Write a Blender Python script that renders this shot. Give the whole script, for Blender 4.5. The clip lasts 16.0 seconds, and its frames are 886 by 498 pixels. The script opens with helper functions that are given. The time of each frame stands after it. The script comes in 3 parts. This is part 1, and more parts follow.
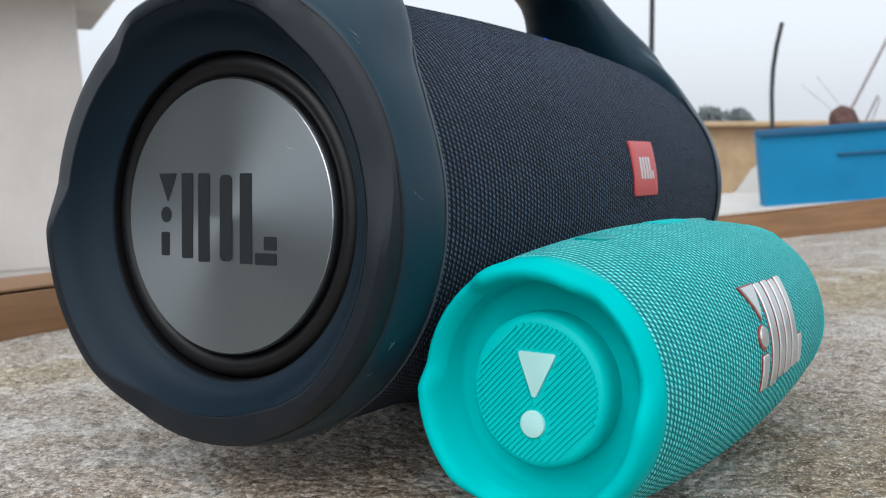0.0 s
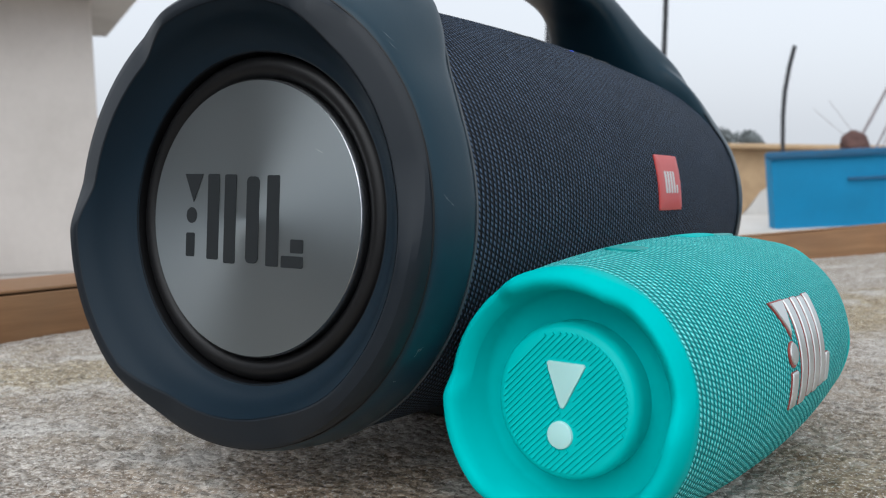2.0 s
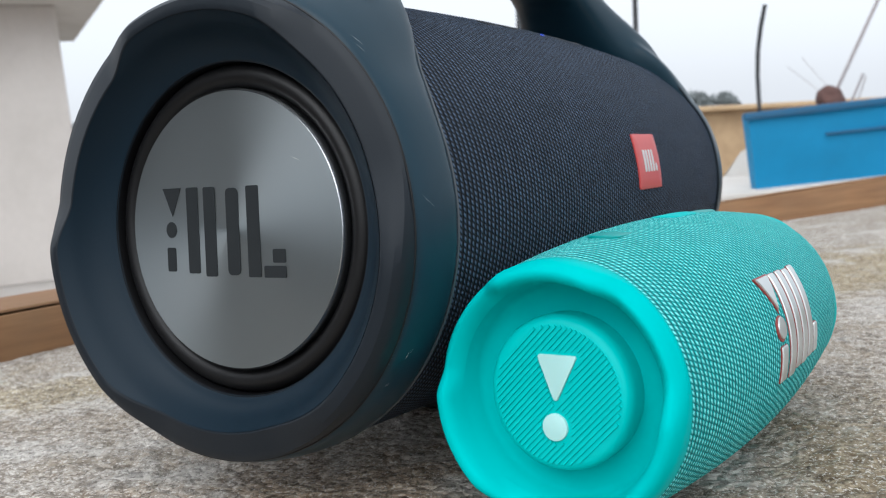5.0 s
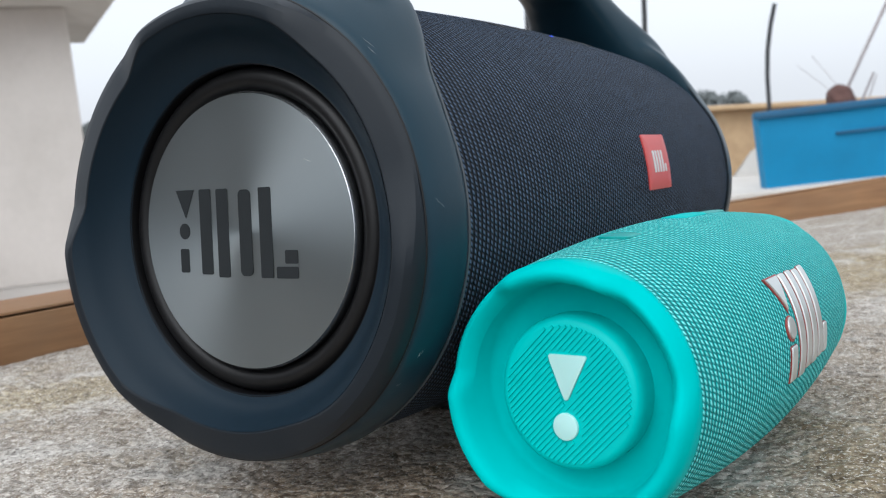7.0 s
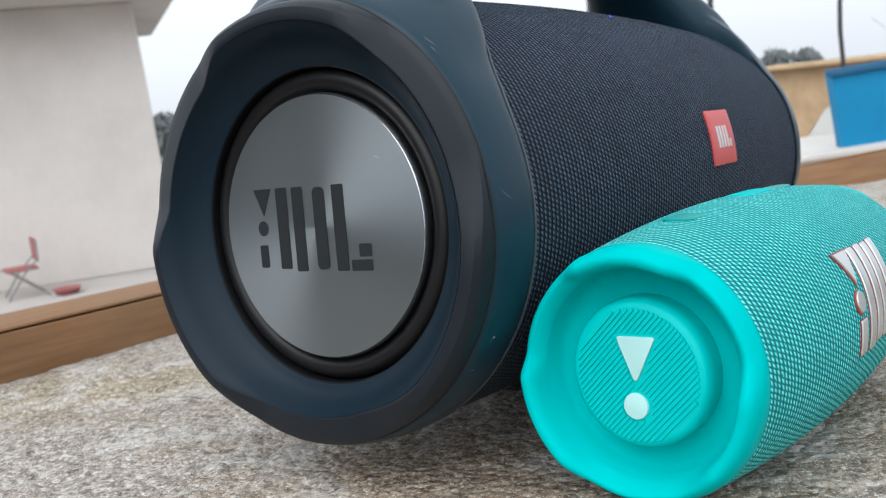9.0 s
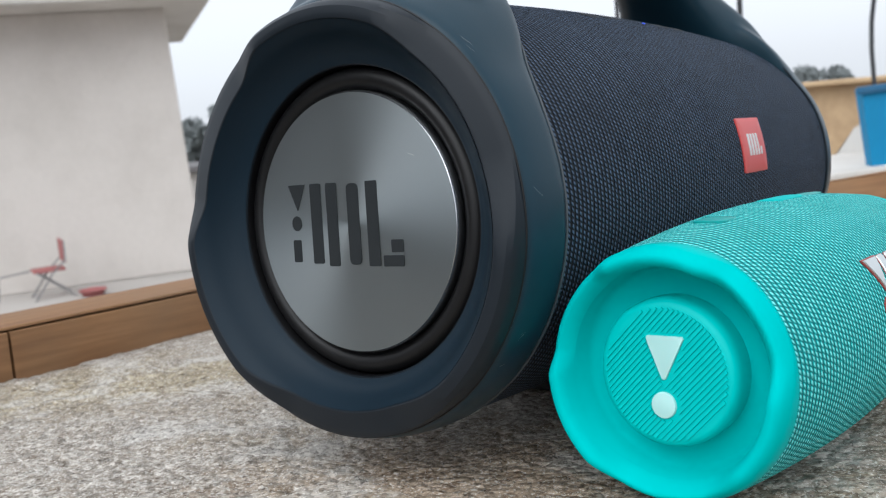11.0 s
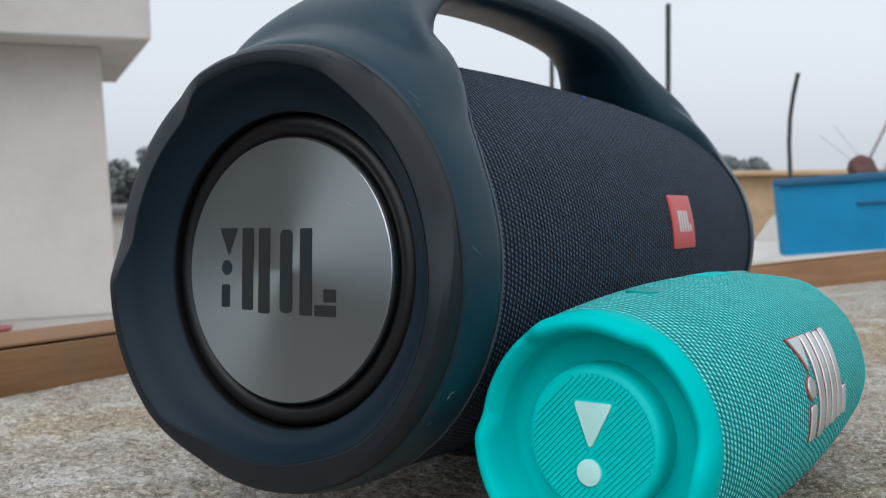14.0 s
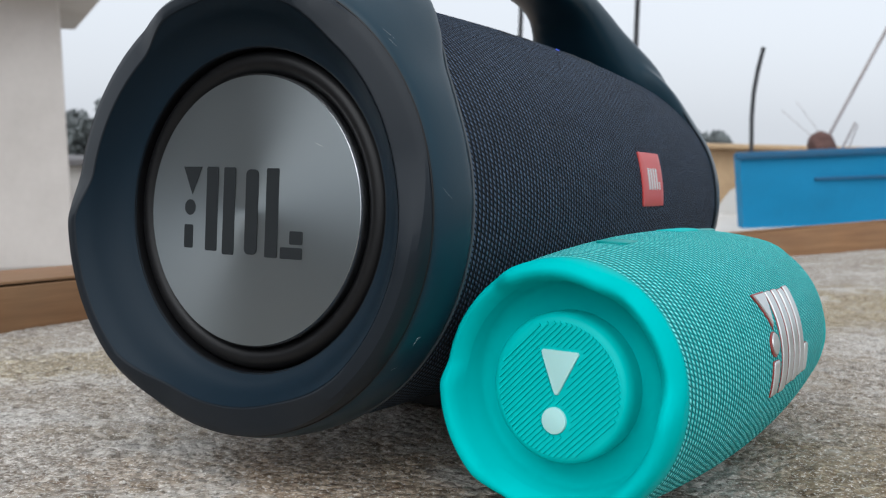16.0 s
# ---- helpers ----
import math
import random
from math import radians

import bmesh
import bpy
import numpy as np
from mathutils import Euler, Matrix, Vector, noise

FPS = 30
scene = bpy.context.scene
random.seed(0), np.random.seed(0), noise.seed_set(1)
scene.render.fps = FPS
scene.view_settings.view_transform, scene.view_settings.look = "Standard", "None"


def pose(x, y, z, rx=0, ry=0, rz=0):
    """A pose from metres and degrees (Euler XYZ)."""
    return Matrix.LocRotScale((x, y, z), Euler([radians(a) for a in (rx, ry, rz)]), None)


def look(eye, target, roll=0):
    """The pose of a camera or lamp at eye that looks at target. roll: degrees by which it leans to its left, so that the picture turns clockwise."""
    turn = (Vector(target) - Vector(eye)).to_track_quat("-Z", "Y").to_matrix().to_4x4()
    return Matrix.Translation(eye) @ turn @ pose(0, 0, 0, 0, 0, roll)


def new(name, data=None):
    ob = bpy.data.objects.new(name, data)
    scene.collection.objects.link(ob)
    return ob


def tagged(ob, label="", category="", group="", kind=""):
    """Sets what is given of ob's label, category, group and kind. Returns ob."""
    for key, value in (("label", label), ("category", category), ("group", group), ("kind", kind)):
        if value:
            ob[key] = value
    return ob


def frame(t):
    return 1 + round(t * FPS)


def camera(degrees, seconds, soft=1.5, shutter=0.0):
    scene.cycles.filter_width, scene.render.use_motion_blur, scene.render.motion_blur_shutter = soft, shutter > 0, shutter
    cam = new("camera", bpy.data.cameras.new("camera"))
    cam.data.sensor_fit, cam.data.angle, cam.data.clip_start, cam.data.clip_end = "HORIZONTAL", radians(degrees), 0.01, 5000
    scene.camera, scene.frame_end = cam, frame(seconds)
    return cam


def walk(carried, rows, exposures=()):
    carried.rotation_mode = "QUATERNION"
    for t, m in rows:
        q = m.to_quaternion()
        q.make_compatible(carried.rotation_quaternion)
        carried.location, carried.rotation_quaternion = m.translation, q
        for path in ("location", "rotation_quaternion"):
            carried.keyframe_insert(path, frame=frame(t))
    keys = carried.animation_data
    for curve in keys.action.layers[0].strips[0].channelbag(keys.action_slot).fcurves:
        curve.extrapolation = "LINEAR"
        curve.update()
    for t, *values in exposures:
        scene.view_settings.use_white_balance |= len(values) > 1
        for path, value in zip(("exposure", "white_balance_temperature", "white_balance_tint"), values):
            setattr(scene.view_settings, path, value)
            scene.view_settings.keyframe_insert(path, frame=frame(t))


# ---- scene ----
cam = camera(51.81, 16.0, soft=1.15)
cam.data.dof.use_dof, cam.data.dof.focus_distance, cam.data.dof.aperture_fstop = True, 0.345, 23.0

# ---------- camera ----------
# The ledge slopes: TILT turns the ledge's own axes (z normal to its top) into the world's.
TILT = Vector((0.033, -0.092, 0.995)).normalized().rotation_difference(Vector((0, 0, 1))).to_matrix().to_4x4()
PATH = [
    (0, 0.2644, -0.2682, 0.1083, 87.601, -0.439, 31.089),
    (0.5, 0.2647, -0.2682, 0.1081, 87.550, -0.408, 31.398),
    (1, 0.2640, -0.2682, 0.1073, 87.721, -0.104, 31.307),
    (1.5, 0.2704, -0.2701, 0.1032, 88.839, 0.141, 32.225),
    (2, 0.2560, -0.2699, 0.1051, 88.508, -1.904, 31.547),
    (2.5, 0.2502, -0.2678, 0.1048, 88.028, -2.046, 30.005),
    (3, 0.2495, -0.2634, 0.1035, 87.135, -0.411, 28.907),
    (3.5, 0.2536, -0.2611, 0.1094, 85.655, 1.786, 28.819),
    (4, 0.2547, -0.2659, 0.1099, 86.518, 1.512, 29.344),
    (4.5, 0.2556, -0.2679, 0.1109, 87.251, 1.858, 30.173),
    (7, 0.2570, -0.2710, 0.1119, 87.383, 2.172, 31.086),
    (7.5, 0.2570, -0.2714, 0.1121, 87.567, 2.301, 31.178),
    (8, 0.2600, -0.2691, 0.1167, 87.366, 3.966, 31.298),
    (8.5, 0.2644, -0.2694, 0.1246, 85.096, 6.820, 33.474),
    (9, 0.2637, -0.2809, 0.1180, 86.069, 4.678, 35.246),
    (9.2, 0.2645, -0.2818, 0.1187, 86.200, 4.717, 35.902),
    (11.3, 0.2634, -0.2872, 0.1127, 86.850, 3.340, 36.800),
    (11.5, 0.2640, -0.2854, 0.1126, 86.640, 3.269, 36.711),
    (12, 0.2582, -0.2792, 0.1079, 85.656, 2.088, 35.048),
    (12.5, 0.2553, -0.2785, 0.1054, 85.527, 0.732, 33.727),
    (13, 0.2580, -0.2865, 0.1147, 88.559, 2.259, 34.928),
    (13.5, 0.2519, -0.2856, 0.1054, 87.743, -0.988, 32.972),
    (14, 0.2583, -0.2867, 0.1101, 90.659, -0.453, 32.128),
    (14.5, 0.2525, -0.2846, 0.1039, 88.461, -2.337, 30.956),
    (15, 0.2522, -0.2834, 0.1026, 88.405, -2.625, 30.253),
    (15.5, 0.2517, -0.2826, 0.1023, 88.292, -2.595, 29.821),
    (16, 0.2529, -0.2835, 0.1030, 88.415, -2.259, 29.731),
]

EXPOSURES = [(t, 0.51 + e, 6010, 8) for t, e in ((0, 0.1), (1, 0.1), (1.5, 0), (2.5, 0.02), (3, 0.1), (3.5, 0.35), (4, 0.36), (4.5, 0.27), (7, 0.24), (8, 0.24), (8.5, 0.38), (9, 0.33), (11.5, 0.25), (12.5, 0.3), (13, 0.12), (13.5, 0.08), (14, -0.1), (14.5, 0), (16, 0))]
walk(cam, [(t, TILT @ pose(*p)) for t, *p in PATH], EXPOSURES)

# ---------- light ----------
world = bpy.data.worlds.new("overcast_sky")
scene.world = world
world.use_nodes = True
wn, wl = world.node_tree.nodes, world.node_tree.links
sky = wn.new("ShaderNodeTexSky")
sky.sky_type, sky.sun_disc = "NISHITA", False
sky.sun_elevation, sky.sun_rotation = radians(50), radians(200)
sky.air_density, sky.dust_density, sky.ozone_density = 1.0, 4.0, 1.0
soft_sky = wn.new("ShaderNodeHueSaturation")
soft_sky.inputs["Saturation"].default_value = 0.22
veil = wn.new("ShaderNodeMix")
veil.data_type = "RGBA"
veil.inputs[0].default_value = 0.6
veil.inputs[7].default_value = (7.5, 7.5, 7.62, 1)
wl.new(sky.outputs[0], soft_sky.inputs["Color"])
wl.new(soft_sky.outputs[0], veil.inputs[6])
wl.new(veil.outputs[2], wn["Background"].inputs[0])
wn["Background"].inputs[1].default_value = 0.104
sun_data = bpy.data.lights.new("sun", "SUN")
sun_data.energy, sun_data.angle, sun_data.color = 1.05, radians(70), (1.0, 0.97, 0.93)
sun = new("sun", sun_data)
sun.matrix_world = look((1.6, -4.4, 5.4), (0, 0, 0))


# ---------- material helpers ----------
class Nodes:
    """Small wrapper that builds one procedural material."""

    def __init__(self, name, rough=0.5, metal=0.0):
        self.mat = bpy.data.materials.new(name)
        self.mat.use_nodes = True
        self.t = self.mat.node_tree
        self.b = self.t.nodes["Principled BSDF"]
        self.b.inputs["Roughness"].default_value = rough
        self.b.inputs["Metallic"].default_value = metal

    def add(self, kind, **values):
        n = self.t.nodes.new(kind)
        for k, v in values.items():
            n.inputs[k].default_value = v
        return n

    def link(self, a, b):
        self.t.links.new(a, b)

    def coords(self, which="Object"):
        return self.add("ShaderNodeTexCoord").outputs[which]

    def noise(self, scale, detail=4.0, rough=0.6, which="Object", co=None):
        n = self.add("ShaderNodeTexNoise", Scale=scale, Detail=detail, Roughness=rough)
        self.link(co or self.coords(which), n.inputs["Vector"])
        return n.outputs["Fac"]

    def ramp(self, fac, stops):
        r = self.add("ShaderNodeValToRGB")
        e = r.color_ramp.elements
        while len(e) < len(stops):
            e.new(0.5)
        for el, (p, c) in zip(e, stops):
            el.position = p
            el.color = (*c, 1) if len(c) == 3 else c
        self.link(fac, r.inputs[0])
        return r.outputs[0]

    def grey(self, fac, a, b, lo=0.0, hi=1.0):
        return self.ramp(fac, [(a, (lo, lo, lo)), (b, (hi, hi, hi))])

    def mix(self, fac, a, b, mode="MIX"):
        m = self.add("ShaderNodeMix")
        m.data_type, m.blend_type = "RGBA", mode
        for slot, v in ((0, fac), (6, a), (7, b)):
            if isinstance(v, (int, float)):
                m.inputs[slot].default_value = v
            elif isinstance(v, tuple):
                m.inputs[slot].default_value = (*v, 1)
            else:
                self.link(v, m.inputs[slot])
        return m.outputs[2]

    def math(self, op, a, b=0.0, c=0.0):
        m = self.add("ShaderNodeMath")
        m.operation = op
        for i, v in enumerate((a, b, c)):
            if isinstance(v, (int, float)):
                m.inputs[i].default_value = v
            else:
                self.link(v, m.inputs[i])
        return m.outputs[0]

    def bump(self, height, strength=0.5, distance=0.001):
        n = self.add("ShaderNodeBump", Strength=strength, Distance=distance)
        self.link(height, n.inputs["Height"])
        self.link(n.outputs[0], self.b.inputs["Normal"])

    def set(self, name, v):
        if isinstance(v, tuple):
            self.b.inputs[name].default_value = (*v, 1)
        elif isinstance(v, (int, float)):
            self.b.inputs[name].default_value = v
        else:
            self.link(v, self.b.inputs[name])


def plastic(name, col, rough, grain=900.0, spread=0.12, spec=0.5):
    m = Nodes(name, rough)
    n1, n2 = m.noise(18, 3), m.noise(grain, 2)
    dark = tuple(c * (1 - spread) for c in col)
    lite = tuple(c * (1 + spread) for c in col)
    m.set("Base Color", m.mix(n1, dark, lite))
    m.set("Roughness", m.grey(n1, 0.3, 0.7, rough * 0.88, rough * 1.12))
    m.bump(n2, 0.12, 0.0002)
    m.set("Specular IOR Level", spec)
    return m.mat


def fabric(name, dark, thread, light, pitch=0.0021, length=0.0034, depth=0.0008, sheen=0.0, rough=0.75):
    """Woven cover: short oval threads in staggered rows; UV is in metres round and along the body."""
    m = Nodes(name, rough)
    sep = m.add("ShaderNodeSeparateXYZ")
    m.link(m.coords("UV"), sep.inputs[0])
    wob = m.math("ADD", m.noise(60, 2), m.math("MULTIPLY", m.noise(260, 1), 0.9))
    wob2 = m.noise(240, 1)
    v = m.math("DIVIDE", m.math("ADD", sep.outputs[1], m.math("MULTIPLY", wob2, 0.0007)), length)
    u = m.math("DIVIDE", m.math("ADD", sep.outputs[0], m.math("MULTIPLY", wob, 0.0006)), pitch)
    fv = m.math("FRACT", v)
    shift = m.math("ADD", m.math("MULTIPLY", m.math("FLOOR", v), 0.5), m.math("MULTIPLY", fv, 0.80))
    fu = m.math("FRACT", m.math("ADD", u, shift))
    su = m.math("SINE", m.math("MULTIPLY", fu, math.pi))
    sv = m.math("SINE", m.math("MULTIPLY", fv, math.pi))
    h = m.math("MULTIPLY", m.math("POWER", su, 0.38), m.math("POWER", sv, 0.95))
    cell = m.add("ShaderNodeCombineXYZ")
    m.link(m.math("FLOOR", m.math("ADD", u, shift)), cell.inputs[0])
    m.link(m.math("FLOOR", v), cell.inputs[1])
    odd = m.add("ShaderNodeTexWhiteNoise")
    odd.noise_dimensions = "2D"
    m.link(cell.outputs[0], odd.inputs["Vector"])
    tone = m.noise(35, 3)
    # Shade in the gaps and highlights on thread crowns are put into the colour.
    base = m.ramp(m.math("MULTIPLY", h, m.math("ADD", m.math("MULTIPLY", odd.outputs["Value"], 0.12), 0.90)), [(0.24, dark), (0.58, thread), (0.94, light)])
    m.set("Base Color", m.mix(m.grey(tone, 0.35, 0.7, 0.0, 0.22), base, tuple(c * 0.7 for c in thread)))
    m.bump(h, 1.0, depth)
    m.set("Specular IOR Level", 0.18)
    m.set("Sheen Weight", sheen)
    m.set("Sheen Roughness", 0.4)
    m.set("Sheen Tint", tuple(min(1.0, 0.15 + 4 * t) for t in light))
    return m.mat


# ---------- materials ----------
MAT_SHELL = plastic("blue_black_plastic", (0.0085, 0.029, 0.0445), 0.35, spec=0.26)
# Paler than the shell: paints the bright line of its rounded edge.
MAT_EDGE_HIGHLIGHT = plastic("shell_edge_highlight", (0.05, 0.06, 0.07), 0.3, 700, 0.25)
MAT_RIM = plastic("satin_dark_rim_plastic", (0.0115, 0.0155, 0.0205), 0.40, spec=0.20)
MAT_CONE = plastic("dark_blue_liner_plastic", (0.005, 0.0145, 0.0245), 0.45, spec=0.16)
MAT_RUBBER = plastic("black_rubber", (0.004, 0.004, 0.0045), 0.42, 500, spec=0.3)
MAT_FOOT = plastic("black_rubber_foot", (0.012, 0.012, 0.013), 0.8, 500)
MAT_HANDLE_IN = plastic("matte_black_grip", (0.004, 0.006, 0.010), 0.55, spec=0.25)
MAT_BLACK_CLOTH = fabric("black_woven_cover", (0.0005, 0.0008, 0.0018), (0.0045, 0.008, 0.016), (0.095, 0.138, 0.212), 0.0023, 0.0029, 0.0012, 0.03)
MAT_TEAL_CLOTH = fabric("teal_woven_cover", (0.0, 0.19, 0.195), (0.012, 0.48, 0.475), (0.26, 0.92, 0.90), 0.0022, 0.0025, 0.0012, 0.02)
MAT_TEAL = plastic("teal_rubber", (0.0, 0.46, 0.455), 0.55, 1400, 0.04, 0.12)
MAT_TEAL_DISC = plastic("pale_teal_rubber", (0.012, 0.50, 0.485), 0.5, 1400, 0.04, 0.2)
MAT_TEAL_PALE = plastic("pale_mint_plastic", (0.42, 0.70, 0.68), 0.45, 1400, 0.05)
MAT_TEAL_BUTTON = plastic("dark_teal_button", (0.0, 0.29, 0.275), 0.45, 1400, 0.05)
MAT_RED = plastic("red_badge_plastic", (0.54, 0.066, 0.062), 0.4, 900, 0.06)
MAT_RED_EDGE = plastic("red_lacquer_edge", (0.25, 0.035, 0.028), 0.4, 900, 0.06)
MAT_LOGO_DARK = plastic("dark_printed_mark", (0.014, 0.017, 0.019), 0.5, 700, 0.06, 0.3)
MAT_LOGO_PALE = plastic("pale_printed_mark", (0.55, 0.54, 0.53), 0.4, 700, 0.05)


def silver_face():
    m = Nodes("worn_silver_face", 0.34, 0.85)
    n = m.noise(240, 3)
    m.set("Base Color", m.mix(n, (0.58, 0.61, 0.61), (0.70, 0.72, 0.71)))
    m.set("Roughness", m.grey(n, 0.3, 0.7, 0.28, 0.42))
    return m.mat


MAT_SILVER = silver_face()


def brushed_disc():
    m = Nodes("spun_aluminium", 0.36, 1.0)
    sep = m.add("ShaderNodeSeparateXYZ")
    m.link(m.coords("Object"), sep.inputs[0])
    r = m.math("SQRT", m.math("ADD", m.math("MULTIPLY", sep.outputs[0], sep.outputs[0]), m.math("MULTIPLY", sep.outputs[2], sep.outputs[2])))
    ring = m.add("ShaderNodeTexNoise", Scale=2600.0, Detail=3.0)
    ring.noise_dimensions = "1D"
    m.link(r, ring.inputs["W"])
    fac = ring.outputs["Fac"]
    m.set("Base Color", m.mix(fac, (0.315, 0.348, 0.360), (0.325, 0.358, 0.370)))
    m.set("Roughness", m.grey(fac, 0.3, 0.7, 0.38, 0.40))
    m.set("Anisotropic", 0.8)
    m.set("Anisotropic Rotation", 0.25)
    t = m.add("ShaderNodeTangent")
    t.direction_type, t.axis = "RADIAL", "Y"
    m.link(t.outputs[0], m.b.inputs["Tangent"])
    return m.mat


MAT_DISC = brushed_disc()
MAT_CHROME = Nodes("bright_turned_edge", 0.22, 1.0).mat
MAT_CHROME.node_tree.nodes["Principled BSDF"].inputs["Base Color"].default_value = (0.72, 0.74, 0.76, 1)


def concrete_ledge():
    m = Nodes("weathered_concrete", 0.95)
    m.set("Specular IOR Level", 0.2)
    big, mid, fine, grit, dust = m.noise(3.2, 5, 0.65), m.noise(26, 6, 0.7), m.noise(120, 4, 0.6), m.noise(430, 2, 0.5), m.noise(1100, 1, 0.5)
    st = m.add("ShaderNodeMapping")
    st.inputs["Scale"].default_value = (1.0, 0.8, 1.0)
    m.link(m.coords("Object"), st.inputs["Vector"])
    pits = m.noise(105, 5, 0.75, co=st.outputs[0])
    patch = m.noise(9.0, 5, 0.7)
    grain = m.math("ADD", m.math("MULTIPLY", fine, 0.45), m.math("ADD", m.math("MULTIPLY", grit, 0.35), m.math("MULTIPLY", dust, 0.2)))
    cells = []
    for size in (520.0, 190.0):
        vo = m.add("ShaderNodeTexVoronoi", Scale=size)
        m.link(m.coords("Object"), vo.inputs["Vector"])
        bw = m.add("ShaderNodeRGBToBW")
        m.link(vo.outputs["Color"], bw.inputs[0])
        cells.append((bw.outputs[0], vo.outputs["Distance"]))
    sand = m.math("ADD", m.math("MULTIPLY", cells[0][0], 0.6), m.math("MULTIPLY", cells[1][0], 0.4))
    grain = m.math("ADD", m.math("MULTIPLY", grain, 0.66), m.math("ADD", m.math("MULTIPLY", sand, 0.22), 0.06))
    base = m.ramp(grain, [(0.40, (0.19, 0.146, 0.108)), (0.455, (0.275, 0.236, 0.193)), (0.51, (0.365, 0.326, 0.28)), (0.59, (0.60, 0.555, 0.495))])
    base = m.mix(m.grey(mid, 0.42, 0.66, 0.0, 0.35), base, (0.44, 0.395, 0.345))

    def stain(x, y, rx, ry, turn=0.0):
        """Soft blot on the ledge with a ragged edge."""
        mp = m.add("ShaderNodeMapping")
        mp.vector_type = "TEXTURE"
        mp.inputs["Location"].default_value = (x, y, 0)
        mp.inputs["Rotation"].default_value = (0, 0, radians(turn))
        mp.inputs["Scale"].default_value = (rx, ry, 10)
        m.link(m.coords("Object"), mp.inputs["Vector"])
        ln = m.add("ShaderNodeVectorMath")
        ln.operation = "LENGTH"
        m.link(mp.outputs[0], ln.inputs[0])
        d = m.math("ADD", ln.outputs["Value"], m.math("MULTIPLY", m.math("SUBTRACT", mid, 0.5), 2.2))
        return m.grey(m.math("MULTIPLY", d, 0.5), 0.25, 0.62, 1.0, 0.0)

    def blot(col, amount, *spot):
        return m.mix(m.math("MULTIPLY", stain(*spot), amount), base, col, "MULTIPLY")

    # Brown damp at the boombox front; its contact shadow is tinted in too.
    base = blot((1.0, 0.84, 0.68), 0.8, 0.07, -0.01, 0.12, 0.09)
    base = blot((1.0, 0.87, 0.72), 0.7, 0.16, -0.10, 0.15, 0.09)
    base = blot((0.62, 0.55, 0.41), 0.9, 0.25, 0.16, 0.09, 0.16)
    base = blot((0.86, 0.76, 0.46), 0.55, -0.26, 0.12, 0.13, 0.05, 60)
    base = blot((0.88, 0.78, 0.52), 0.8, 0.10, 0.75, 0.45, 0.16, 0)
    base = blot((0.90, 0.80, 0.50), 0.5, -0.35, 0.02, 0.05, 0.12, 10)
    base = m.mix(m.grey(patch, 0.50, 0.62, 0.0, 0.5), base, (0.30, 0.245, 0.175))
    base = m.mix(m.grey(m.noise(14, 5, 0.7), 0.52, 0.62, 0.0, 0.62), base, (0.60, 0.57, 0.525))
    base = m.mix(m.grey(pits, 0.60, 0.70, 0.0, 0.32), base, (0.10, 0.082, 0.068))
    speck = m.noise(460, 3, 0.6, co=st.outputs[0])
    chips = m.noise(640, 2, 0.6)
    base = m.mix(m.grey(chips, 0.575, 0.62, 0.0, 0.7), base, (0.74, 0.71, 0.66))
    base = m.mix(m.grey(speck, 0.57, 0.61, 0.0, 0.65), base, (0.12, 0.095, 0.075))
    m.set("Base Color", base)
    h = m.math("ADD", m.math("MULTIPLY", fine, 1.0), m.math("ADD", m.math("ADD", m.math("MULTIPLY", cells[0][0], 0.5), m.math("MULTIPLY", cells[1][1], -0.9)), m.math("MULTIPLY", m.grey(pits, 0.56, 0.70), -0.7)))
    m.bump(h, 1.0, 0.0026)
    return m.mat


def wall_paint(name, col, stain, scale=1.3, rough=0.9):
    m = Nodes(name, rough)
    n1, n2 = m.noise(scale, 6, 0.65), m.noise(scale * 22, 4)
    m.set("Base Color", m.mix(m.grey(n1, 0.42, 0.72, 0.0, 0.7), m.mix(n2, col, tuple(c * 0.9 for c in col)), stain))
    m.bump(n2, 0.3, 0.01)
    return m.mat


def wood():
    m = Nodes("brown_weathered_wood", 0.7)
    mp = m.add("ShaderNodeMapping")
    mp.inputs["Scale"].default_value = (1.0, 0.06, 1.0)
    m.link(m.coords("Object"), mp.inputs["Vector"])
    g1, g2, n = m.noise(150, 4, 0.6, co=mp.outputs[0]), m.noise(420, 3, 0.6, co=mp.outputs[0]), m.noise(9, 5)
    base = m.ramp(g1, [(0.3, (0.165, 0.078, 0.030)), (0.55, (0.225, 0.112, 0.045)), (0.75, (0.28, 0.148, 0.064))])
    m.set("Base Color", m.mix(m.grey(n, 0.4, 0.7, 0.0, 0.5), base, (0.20, 0.12, 0.062)))
    m.bump(m.math("ADD", g1, m.math("MULTIPLY", g2, 0.5)), 0.4, 0.001)
    return m.mat


MAT_CONCRETE = concrete_ledge()
MAT_WALL = wall_paint("cream_lime_wash", (0.66, 0.61, 0.565), (0.47, 0.43, 0.39), 0.6)
MAT_SOFFIT = wall_paint("grey_lime_wash", (0.60, 0.57, 0.53), (0.40, 0.37, 0.33), 0.8)
MAT_TERRACE = wall_paint("pale_roof_screed", (0.46, 0.43, 0.40), (0.30, 0.275, 0.25), 0.35)
MAT_EARTH = wall_paint("dark_earth_and_scrub", (0.055, 0.055, 0.035), (0.035, 0.045, 0.025), 0.05)
# For the added walls out of view that only reflections show.
MAT_UNSEEN_WALL = wall_paint("unseen_wall_grey", (0.22, 0.21, 0.20), (0.15, 0.14, 0.135), 0.4)
MAT_PARAPET = wall_paint("whitewashed_parapet", (0.60, 0.58, 0.55), (0.42, 0.39, 0.36), 1.5)
